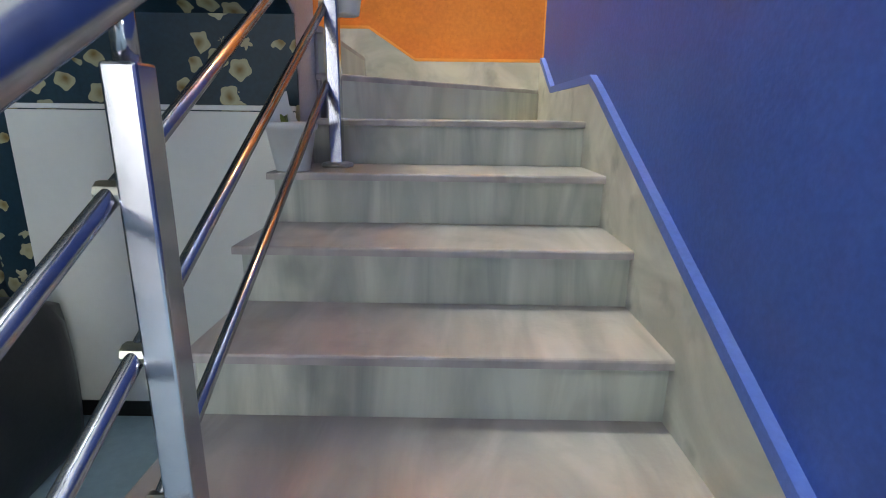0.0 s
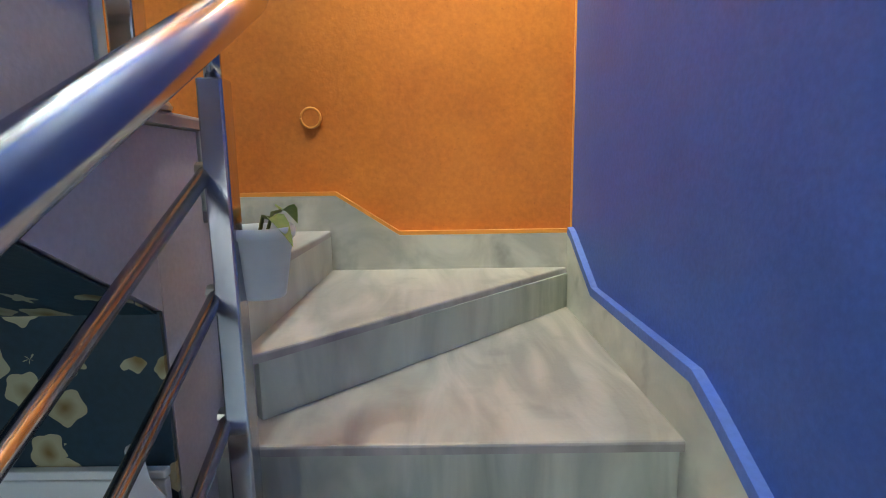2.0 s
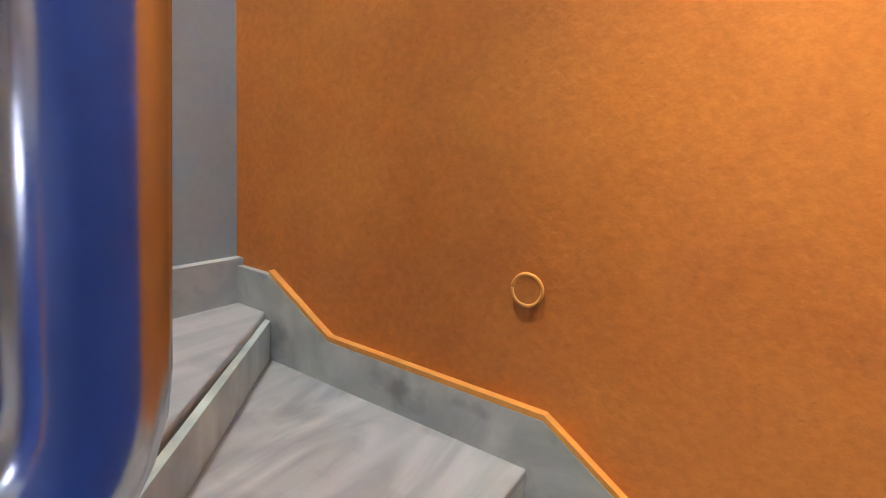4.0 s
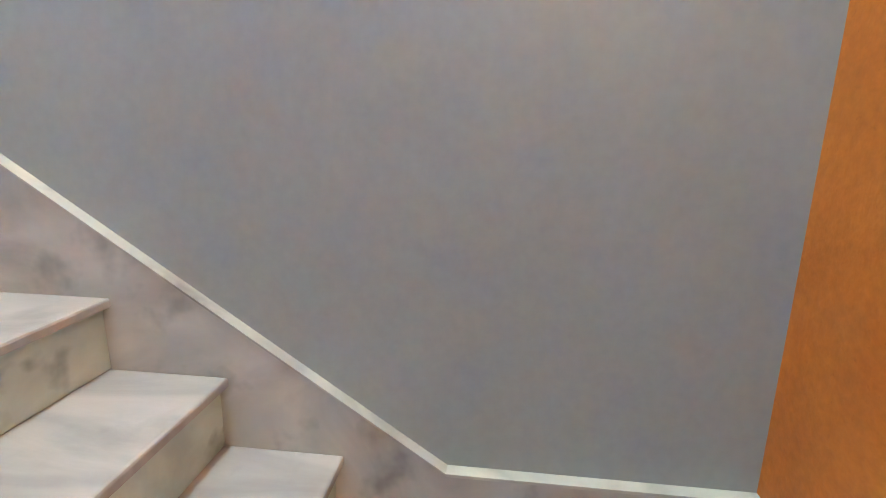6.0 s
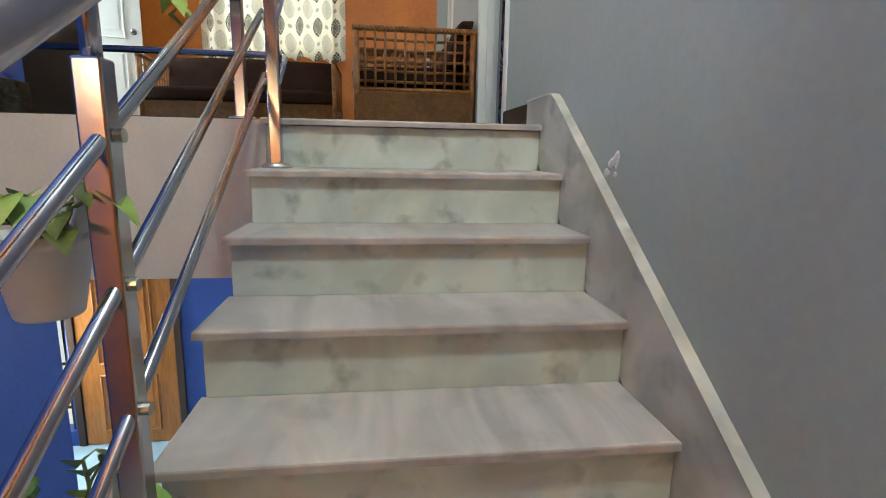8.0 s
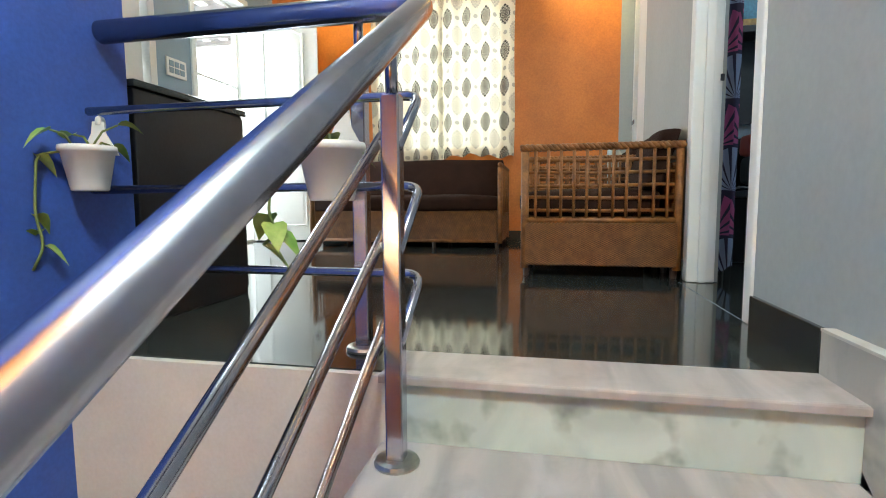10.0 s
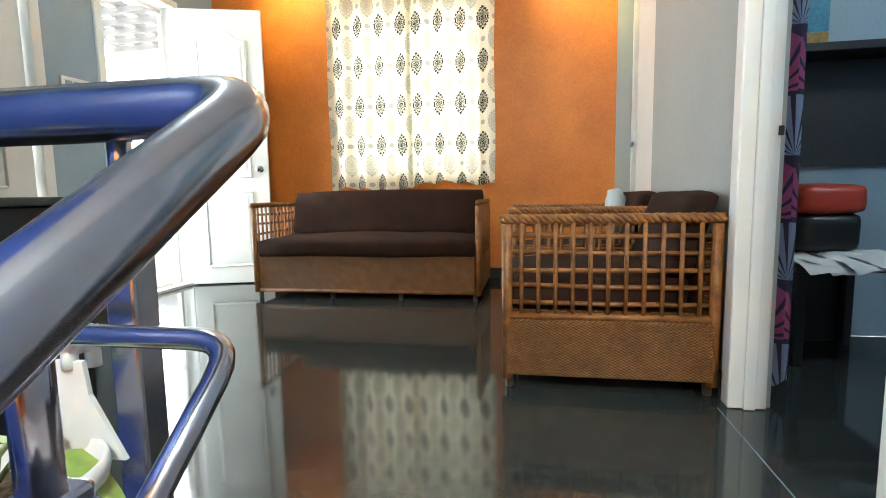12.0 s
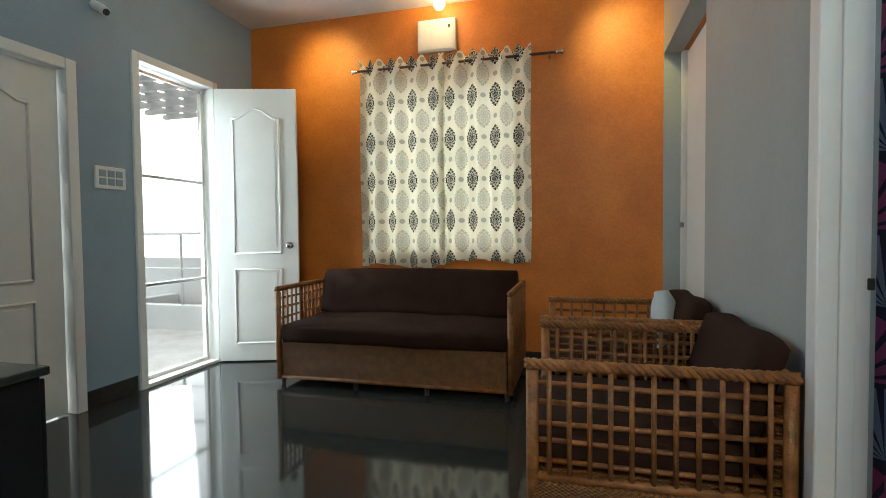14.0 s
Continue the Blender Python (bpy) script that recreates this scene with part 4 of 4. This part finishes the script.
# ---- furniture ----
def braid(bm, a, b, r, pitch=0.035):
    """Three strands twisted into a rim."""
    a, b = Vector(a), Vector(b)
    d = (b - a)
    n = max(8, int(d.length / pitch * 6))
    d.normalize()
    s = d.cross(Vector((0, 0, 1)))
    if s.length < 0.1:
        s = Vector((1, 0, 0))
    s.normalize()
    u = d.cross(s)
    for k in range(3):
        pts = []
        for i in range(n + 1):
            t = i / n
            ang = 2 * math.pi * (t * (b - a).length / (pitch * 3) + k / 3)
            pts.append(a + (b - a) * t + (s * math.cos(ang) + u * math.sin(ang)) * r * 0.55)
        tube(bm, pts, r * 0.62, 6)


def cushion(bm, a, b, puff=0.03, tilt=0.0):
    """A soft block with bulging sides."""
    lo, hi = Vector(a), Vector(b)
    box(bm, lo, hi, 0)
    bmesh.ops.subdivide_edges(bm, edges=bm.edges[:], cuts=7, use_grid_fill=True)
    c, h = (lo + hi) / 2, (hi - lo) / 2
    for v in bm.verts:
        q = Vector([(v.co[i] - c[i]) / h[i] for i in range(3)])
        for i in range(3):
            o = [q[j] for j in range(3) if j != i]
            bulge = (1 - o[0] ** 4) * (1 - o[1] ** 4)
            edge = 1 - 0.06 * (abs(o[0]) ** 6 + abs(o[1]) ** 6) * min(1, 0.09 / h[i])
            v.co[i] = c[i] + q[i] * h[i] * edge + (puff * bulge * (1 if q[i] > 0 else -1) if abs(q[i]) > 0.99 else 0)
        v.co += Vector((noise.noise(v.co * 4.0), noise.noise(v.co * 4.0 + Vector((5, 0, 0))), noise.noise(v.co * 4.0 + Vector((0, 9, 0))))) * 0.012
    if tilt:
        for v in bm.verts:
            v.co.y += (v.co.z - lo.z) * tilt
    return bm


def arm_panel(parent, x, y0, y1, h, base_top, cols, rows):
    """Side of a rattan seat in the plane x: woven skirt, lattice of rods, wrapped posts, braided rim."""
    arm = part("arm", boxes(((x - 0.022, y0 + 0.02, 0.06), (x + 0.022, y1 - 0.02, base_top)), bevel=0.012), RATTAN, parent, "woven cane side panel")
    for y in (y0 + 0.022, y1 - 0.022):
        bm = bmesh.new()
        tube(bm, [(x, y, 0.045), (x, y, h - 0.02)], 0.021, 12)
        part("side_post", bm, CANE, arm, smooth=True)
    bm = bmesh.new()
    braid(bm, (x, y0, h), (x, y1, h), 0.018, 0.026)
    part("braided_rim", bm, CANE, arm, "braided cane rim", smooth=True)
    bm = bmesh.new()
    tube(bm, [(x, y0 + 0.03, base_top + 0.012), (x, y1 - 0.03, base_top + 0.012)], 0.016, 10)
    part("rod", bm, CANE, arm, smooth=True)
    for i in range(cols):
        y = y0 + 0.045 + (y1 - y0 - 0.09) * (i + 0.5) / cols
        bm = bmesh.new()
        tube(bm, [(x + 0.004, y, base_top + 0.01), (x + 0.004, y, h - 0.01)], 0.0085, 8)
        part("rod", bm, CANE, arm, smooth=True)
    for i in range(rows):
        z = base_top + (h - base_top) * (i + 1) / (rows + 1)
        bm = bmesh.new()
        tube(bm, [(x - 0.007, y0 + 0.03, z + 0.006 * math.sin(i * 2.3)), (x - 0.007, (y0 + y1) / 2, z - 0.004), (x - 0.007, y1 - 0.03, z)], 0.0095, 8)
        part("rod", bm, CANE, arm, smooth=True)
    return arm


def rattan_seat(name, label, category, w, d, h, at, turn, group="", base_top=0.28, cols=12, back_top=0.82, lean=0.28, push=0.0):
    """Faces -y in its own axes; x runs along its width, the back is at y = d."""
    s = thing(name, label, category, group, at=at, turn=turn)
    arm_panel(s, 0.024, 0.0, d, h, base_top, cols, 5)
    arm_panel(s, w - 0.024, 0.0, d, h, base_top, cols, 5)
    part("front_panel", boxes(((0.05, 0.012, 0.065), (w - 0.05, 0.05, 0.33)), bevel=0.012), RATTAN, s, "woven cane front panel")
    part("back_panel", boxes(((0.05, d - 0.05, 0.065), (w - 0.05, d - 0.012, 0.60)), bevel=0.012), RATTAN, s)
    bm = bmesh.new()
    braid(bm, (0.04, d - 0.03, h), (w - 0.04, d - 0.03, h), 0.017, 0.03)
    part("braided_rim", bm, CANE, s, smooth=True)
    bm = bmesh.new()
    tube(bm, [(0.05, 0.02, 0.065), (w - 0.05, 0.02, 0.065)], 0.016, 10)
    part("rod", bm, CANE, s, smooth=True)
    part("seat_deck", boxes(((0.05, 0.05, 0.29), (w - 0.05, d - 0.06, 0.32))), RATTAN, s)
    part("seat_cushion", cushion(bmesh.new(), (0.055, 0.0, 0.325), (w - 0.055, d - 0.10, 0.455), 0.02), BROWN, s, "dark brown seat cushion", True)
    part("back_cushion", cushion(bmesh.new(), (0.055, d - 0.25 + push, 0.455), (w - 0.055, d - 0.15 + push, back_top), 0.008, lean), BROWN, s, "dark brown back cushion leaning on the frame", True)
    for x in (0.05, w * 0.36, w * 0.66, w - 0.05):
        for y in (0.03, d - 0.03):
            bm = bmesh.new()
            lathe(bm, [(0.016, 0), (0.018, 0.02), (0.02, 0.07)], 10, (x, y, 0))
            part("foot", bm, DARKWOOD, s)
    return s


rattan_seat("sofa", "woven rattan sofa with dark brown cushions under the window", "sofa", 1.79, 0.84, 0.72, (-2.78, 3.24, 0), 0)
chair = rattan_seat("armchair", "woven rattan armchair with brown cushions beside the door frame", "armchair", 0.80, 0.815, 0.685, (-0.758, 2.445, 0), -90, "rattan armchairs", 0.29, 11, 0.775, 0.30, 0.05)
chair2 = copy_thing(chair, pose(-0.765, 3.33, 0, 0, 0, -90))
tagged(chair2, "woven rattan armchair holding a pale blue pillow")
bm = cushion(bmesh.new(), (-0.19, -0.045, -0.13), (0.19, 0.045, 0.13), 0.03)
pl = solo("pillow", bm, PILLOW, "pale blue pillow standing on the far armchair", "pillow", smooth=True)
pl.matrix_world = pose(-0.10, 2.98, 0.585, -12, 42, 70)

# black cabinet with a screen on it
cab = thing("cabinet", "low black cabinet with a pale stone top by the railing", "cabinet")
part("body", boxes(((-2.95, 0.34, 0.0), (-1.93, 0.93, 0.775)), bevel=0.004), BLACK, cab)
part("top", boxes(((-2.97, 0.33, 0.776), (-1.915, 0.945, 0.80)), bevel=0.004), GRANITE, cab, "polished stone top")
for x in (-2.44, -1.935):
    part("door", boxes(((x - 0.49, 0.931, 0.03), (x, 0.945, 0.765)), bevel=0.003), BLACK, cab)
mon = thing("monitor", "black flat screen standing on the cabinet", "monitor")
part("screen", boxes(((-2.75, 0.50, 0.90), (-2.15, 0.535, 1.26)), bevel=0.008), DARK, mon)
part("stand", boxes(((-2.50, 0.50, 0.815), (-2.40, 0.54, 0.90))), DARK, mon)
part("foot", boxes(((-2.58, 0.44, 0.80), (-2.32, 0.62, 0.815)), bevel=0.005), DARK, mon)

solo("floor_joint", boxes(((0.024, 0.736, 0.0), (0.0262, 1.574, 0.0009))), GREYBLUE, "pale joint line in the granite at the doorway", "joint", "structure")
# small fittings
sw = thing("switchboard", "white switch plate with six modules on the blue-grey wall", "switch")
part("plate", boxes(((XW + 0.002, 2.58, 1.45), (XW + 0.016, 2.81, 1.60)), bevel=0.004), SWITCH, sw)
for i in range(3):
    for j in range(2):
        part("switch", boxes(((XW + 0.0165, 2.605 + i * 0.063, 1.475 + j * 0.055), (XW + 0.022, 2.655 + i * 0.063, 1.52 + j * 0.055)), bevel=0.002), GREYBLUE, sw)
meter = thing("junction_box", "white electrical box on the orange wall above the window", "box")
part("box_body", boxes(((-1.945, YF - 0.05, 2.71), (-1.60, YF - 0.002, 2.99)), bevel=0.006), CREAM, meter)
part("lid", boxes(((-1.93, YF - 0.058, 2.725), (-1.615, YF - 0.051, 2.975)), bevel=0.003), CREAM, meter)
part("latch", boxes(((-1.665, YF - 0.064, 2.90), (-1.645, YF - 0.059, 2.93))), DARK, meter)
bulb = thing("wall_lamp", "lit warm bulb in a holder above the window", "lamp")
bm = bmesh.new()
lathe(bm, [(0.012, -0.075), (0.03, -0.068), (0.045, -0.04), (0.047, -0.015), (0.035, 0.015), (0.018, 0.035)], 20, (-1.72, YF - 0.14, 3.10))
part("bulb", bm, BULB, bulb, "glowing warm bulb", True).visible_shadow = False
bm = bmesh.new()
tube(bm, [(-1.72, YF - 0.002, 3.12), (-1.72, YF - 0.06, 3.13), (-1.72, YF - 0.14, 3.128)], 0.02, 12)
part("holder", bm, SWITCH, bulb)
TRAY_GLOW = glow("warm_tray_diffuser", (1.0, 0.66, 0.20), 4)
DOWN_GLOW = glow("white_downlight_lens", (1.0, 0.97, 0.9), 14)
for tray_x in (-2.95, -0.32):
    tray = thing("ceiling_light", "square recessed ceiling light with a warm yellow glow", "ceiling light", "ceiling lights")
    part("frame", boxes(((tray_x - 0.23, 3.22, TOP - 0.018), (tray_x - 0.19, 3.66, TOP - 0.001)), ((tray_x + 0.19, 3.22, TOP - 0.018), (tray_x + 0.23, 3.66, TOP - 0.001)),
                        ((tray_x - 0.188, 3.22, TOP - 0.018), (tray_x + 0.188, 3.26, TOP - 0.001)), ((tray_x - 0.188, 3.62, TOP - 0.018), (tray_x + 0.188, 3.66, TOP - 0.001)), bevel=0.004), CEIL, tray)
    part("diffuser", boxes(((tray_x - 0.187, 3.262, TOP - 0.010), (tray_x + 0.187, 3.618, TOP - 0.002))), TRAY_GLOW, tray, "glowing warm diffuser")
down = thing("ceiling_light", "small round white downlight set in the ceiling", "ceiling light", "ceiling lights")
bm = bmesh.new()
lathe(bm, [(0.062, -0.001), (0.062, -0.010), (0.048, -0.014), (0.046, -0.004)], 24, (-1.75, 3.82, TOP))
part("rim", bm, SWITCH, down, smooth=True)
bm = bmesh.new()
lathe(bm, [(0.044, -0.003), (0.044, -0.012), (0.030, -0.020)], 24, (-1.75, 3.82, TOP))
part("lens", bm, DOWN_GLOW, down, "glowing white lens", True)
cc = thing("pipe_outlet", "short white pipe stub with a dark mouth on the wall", "pipe")
bm = bmesh.new()
tube(bm, [(XW + 0.002, 2.62, 2.66), (XW + 0.06, 2.62, 2.63), (XW + 0.10, 2.62, 2.60)], 0.03, 14)
part("pipe", bm, SWITCH, cc)
bm = bmesh.new()
tube(bm, [(XW + 0.101, 2.62, 2.599), (XW + 0.108, 2.62, 2.594)], 0.022, 14)
part("mouth", bm, DARK, cc)
bs = thing("wall_boss", "round orange-painted cover plate with a raised rim on the orange wall", "cover plate")
bm = bmesh.new()
tube(bm, [(-0.958, YS + 0.001, -1.231), (-0.958, YS + 0.008, -1.231)], 0.034, 28)
part("plate", bm, ORANGE, bs)
bm = bmesh.new()
tube(bm, [(-0.958 + 0.034 * math.cos(q * math.pi / 16), YS + 0.006, -1.231 + 0.034 * math.sin(q * math.pi / 16)) for q in range(33)], 0.0045, 8)
part("rim", bm, ORANGE_EDGE, bs, "brighter orange raised rim", True)
for x, z0, z1 in ((-1.545, -0.53, -0.475), (-1.858, -0.50, -0.45)):
    bm = bmesh.new()
    prism(bm, [(x - 0.004, z1), (x + 0.005, z1 - 0.01), (x + 0.003, z0), (x - 0.002, z0 + 0.02)], "y", 0.0085, 0.0115)
    solo("drip_mark", bm, DARK, "small dark drip mark on the off-white beam", "stain", "structure")
chip = thing("wall_chip", "chipped white plaster patch round a plug in the grey wall", "plaster patch")
rnd = random.Random(12)
for i in range(13):
    bm = bmesh.new()
    c = Vector((0.0295, -0.531 + rnd.uniform(-0.036, 0.036), -0.128 + rnd.uniform(-0.026, 0.024)))
    rr = rnd.uniform(0.005, 0.016)
    bmesh.ops.create_icosphere(bm, subdivisions=1, radius=rr, matrix=pose(*c))
    for v in bm.verts:
        v.co.x = c.x + (v.co.x - c.x) * 0.35
        v.co.y += 0.5 * rr * noise.noise(v.co * 90)
    part("flake", bm, PAPER, chip)

# cabinet under the stairs
uc = thing("storage_cabinet", "white two-door cabinet under the stairs", "cabinet")
part("top", boxes(((-0.972, -1.789, -1.90), (-0.098, -1.772, -1.885)), bevel=0.003), WHITE, uc)
for x0, x1, hx in ((-0.97, -0.496, -0.535), (-0.490, -0.10, -0.435)):
    dr = part("door", boxes(((x0, -1.789, LOW + 0.06), (x1, -1.774, -1.903)), bevel=0.003), WHITE, uc)
    bm = bmesh.new()
    tube(bm, [(hx, -1.772, -2.66), (hx, -1.766, -2.64), (hx, -1.766, -2.53), (hx, -1.772, -2.51)], 0.013, 10)
    part("handle", bm, DARK, dr, "dark recessed handle", True)
part("plinth", boxes(((-0.97, -1.789, LOW), (-0.10, -1.776, LOW + 0.058))), BLACK, uc)
bag = thing("bag", "black soft bag standing on the lower floor by the cabinet", "bag")
part("bag_body", cushion(bmesh.new(), (-0.30, -1.62, LOW + 0.005), (-0.06, -1.25, LOW + 0.50), 0.03), BLACK, bag, smooth=True)
bm = bmesh.new()
tube(bm, bend([(-0.18, -1.52, LOW + 0.49), (-0.18, -1.50, LOW + 0.62), (-0.18, -1.37, LOW + 0.62), (-0.18, -1.35, LOW + 0.49)], 0.05), 0.012, 8)
part("strap", bm, BLACK, bag, smooth=True)
# side room
chair_b = thing("stool", "black square stool holding papers and a red suitcase", "stool")
part("seat", boxes(((0.50, 2.08, 0.42), (0.95, 2.50, 0.46)), bevel=0.008), BLACK, chair_b)
for x in (0.53, 0.92):
    for y in (2.11, 2.47):
        part("leg", boxes(((x - 0.02, y - 0.02, 0), (x + 0.02, y + 0.02, 0.42)), bevel=0.004), BLACK, chair_b)
part("backrest", boxes(((0.50, 2.515, 0.0), (0.95, 2.545, 0.80)), bevel=0.008), BLACK, chair_b)
case = thing("suitcase", "red hard suitcase with dark sides on the black stool", "suitcase")
part("shell", cushion(bmesh.new(), (0.55, 2.16, 0.67), (0.80, 2.42, 0.80), 0.01), RED, case, smooth=True)
part("lower_shell", cushion(bmesh.new(), (0.56, 2.17, 0.50), (0.79, 2.41, 0.665), 0.01), BLACK, case, smooth=True)
rnd = random.Random(5)
pp = thing("paper_stack", "crumpled white papers lying on the stool", "papers")
for i in range(4):
    bm = bmesh.new()
    bmesh.ops.create_grid(bm, x_segments=8, y_segments=8, size=0.15)
    for v in bm.verts:
        v.co.z += 0.03 * noise.noise(v.co * 9 + Vector((i * 3.1, 0, 0))) - (0.5 * max(0, -v.co.y - 0.06))
    sh = part("sheet", bm, PAPER, pp, smooth=True)
    sh.matrix_local = pose(0.62 + i * 0.07, 2.12 + 0.03 * (i % 2), 0.475 + i * 0.006, 0, 0, rnd.uniform(-30, 30))
dc = new("door_curtain", curtain("dc", 0.216, 0.305, 1.70, 0.055, 2.3, 1, 0.012, FANCLOTH, "", "x", 1.5, 4))
tagged(dc, "dark curtain printed with blue and pink fans, gathered in the doorway", "curtain")
sc2 = new("window_curtain", curtain("sc", 1.25, 1.7, 2.56, 0.85, 2.3, 3, 0.025, CURTAIN, "", "x", 1.0, 6))
tagged(sc2, "cream printed curtain hanging in the side room", "curtain")
sh = thing("wall_shelf", "dark wall shelf carrying a picture in the side room", "shelf")
part("board", boxes(((0.45, 2.38, 1.42), (1.20, 2.615, 1.46)), bevel=0.004), BLACK, sh)
part("panel", boxes(((0.45, 2.59, 0.9), (1.20, 2.617, 1.418))), DARK, sh)
PICTURE_SKY = material("picture_blue", (0.03, 0.22, 0.36), 0.3, 0, 6, 0.4, 0.0, 60)
PICTURE_SAND = material("picture_sand", (0.40, 0.24, 0.05), 0.3, 0, 9, 0.5, 0.0, 60)
pic = thing("picture", "glossy picture of a blue sky over sandy buildings on the shelf", "picture")
part("sky_area", boxes(((0.55, 2.55, 1.55), (0.80, 2.562, 1.73))), PICTURE_SKY, pic)
part("building_area", boxes(((0.55, 2.549, 1.462), (0.80, 2.563, 1.549))), PICTURE_SAND, pic)


# ---- hanging pots ----
def leaf_mesh(bm, base, tip, width, droop):
    """A heart-shaped leaf folded along its rib."""
    base, tip = Vector(base), Vector(tip)
    d = tip - base
    s = d.cross(Vector((0, 0, 1)))
    s = s.normalized() if s.length > 1e-4 else Vector((1, 0, 0))
    prof = [(0.0, 0.02), (0.1, 0.75), (0.28, 1.0), (0.55, 0.82), (0.8, 0.4), (1.0, 0.0)]
    mid, lft, rgt = [], [], []
    for t, w in prof:
        c = base + d * t - Vector((0, 0, droop * t * t))
        mid.append(bm.verts.new(c))
        lft.append(bm.verts.new(c + s * w * width * 0.5 + Vector((0, 0, 0.012 * w))))
        rgt.append(bm.verts.new(c - s * w * width * 0.5 + Vector((0, 0, 0.012 * w))))
    for i in range(len(prof) - 1):
        bm.faces.new((mid[i], mid[i + 1], lft[i + 1], lft[i]))
        bm.faces.new((mid[i], rgt[i], rgt[i + 1], mid[i + 1]))


def hanging_pot(label, at, r, h, leaves, seed, turn=0, hook=True, spread=0.12, trail=0, length=0.09):
    """White tapered pot with a tall hanging tongue, soil and a few leaves on stems."""
    p = thing("hanging_pot", label, "flower pot", "hanging pots", at=at, turn=turn)
    bm = bmesh.new()
    lathe(bm, [(r * 0.62, 0), (r * 0.66, 0.004), (r * 0.93, h * 0.84), (r * 1.0, h * 0.85), (r * 1.03, h * 0.93), (r * 1.0, h), (r * 0.94, h), (r * 0.9, h * 0.86), (r * 0.86, h * 0.8)], 32)
    part("pot", bm, POT, p, smooth=True)
    bm = bmesh.new()
    lathe(bm, [(r * 0.1, h * 0.78), (r * 0.88, h * 0.8), (r * 0.5, h * 0.83), (0.004, h * 0.85)], 18)
    part("soil", bm, SOIL, p)
    if hook:
        bm = bmesh.new()
        prism(bm, [(-r * 0.75, h * 0.84), (r * 0.75, h * 0.84), (r * 0.28, h * 1.35), (r * 0.22, h * 1.62), (-r * 0.22, h * 1.62), (-r * 0.28, h * 1.35)], "y", r * 0.90, r * 0.97)
        part("hanging_tongue", bm, POT, p, "tall white hanging tongue")
        bm = bmesh.new()
        tube(bm, bend([(0, r * 0.94, h * 1.55), (0, r * 0.94, h * 1.70), (0, r * 1.30, h * 1.70), (0, r * 1.30, h * 1.5)], 0.02), 0.008, 8)
        part("hook", bm, POT, p, smooth=True)
    rn = random.Random(seed)
    for i in range(leaves):
        a = rn.uniform(0, 2 * math.pi)
        ln = rn.uniform(0.4, 1.0) * spread
        b0 = Vector((rn.uniform(-0.3, 0.3) * r, rn.uniform(-0.3, 0.3) * r, h * 0.82))
        tip = b0 + Vector((math.cos(a) * ln, math.sin(a) * ln, rn.uniform(0.3, 1.0) * spread))
        bm = bmesh.new()
        tube(bm, [b0, (b0 + tip) / 2 + Vector((0, 0, 0.02)), tip], 0.003, 6)
        part("stem", bm, STEM, p, smooth=True)
        bm = bmesh.new()
        leaf_mesh(bm, tip, tip + Vector((math.cos(a), math.sin(a), rn.uniform(-0.4, 0.2))) * length, length * 0.75, 0.03)
        part("leaf", bm, LEAF, p, smooth=True)
    if trail:
        pts = [Vector((-r * 0.7, -r * 0.6, h * 0.85)), Vector((-r * 1.25, -r * 1.1, h * 0.75)), Vector((-r * 1.4, -r * 1.2, -trail * 0.3)), Vector((-r * 1.25, -r * 1.0, -trail * 0.7)), Vector((-r * 1.6, -r * 1.2, -trail))]
        bm = bmesh.new()
        tube(bm, bend(pts, 0.04), 0.0035, 6)
        part("vine", bm, STEM, p, smooth=True)
        for i, q in enumerate(pts[1:] + [(pts[2] + pts[3]) / 2]):
            a = rn.uniform(0, 6.28)
            bm = bmesh.new()
            leaf_mesh(bm, q, q + Vector((math.cos(a), math.sin(a), -0.7)).normalized() * length, length * 0.75, 0.02)
            part("leaf", bm, LEAF, p, smooth=True)
    return p


hanging_pot("white hanging pot with a small sprout beside the newel post", (-1.118, -1.86, -1.622), 0.057, 0.118, 2, 2, -90, True, 0.05, 0, 0.05)
hanging_pot("white hanging pot with dry stalks on the stair edge", (-0.985, -1.68, -2.064), 0.072, 0.135, 1, 3, 215, True, 0.05, 0, 0.03)
hanging_pot("white hanging pot with trailing pothos leaves on the landing rail", (-1.122, 0.045, 0.405), 0.080, 0.135, 3, 7, 0, True, 0.07, 0.10, 0.075)
hanging_pot("white hanging pot with a small vine by the blue wall", (-1.812, 0.05, 0.435), 0.066, 0.118, 4, 11, 20, True, 0.08, 0.2, 0.06)
hanging_pot("white hanging pot with a bushy pothos by the upper flight", (-1.085, -1.05, -0.355), 0.068, 0.125, 24, 5, -90, True, 0.088, 0, 0.062)
hanging_pot("white hanging pot with a leafy plant low beside the upper flight", (-1.085, -1.05, -0.83), 0.068, 0.125, 16, 9, -90, True, 0.10, 0, 0.08)
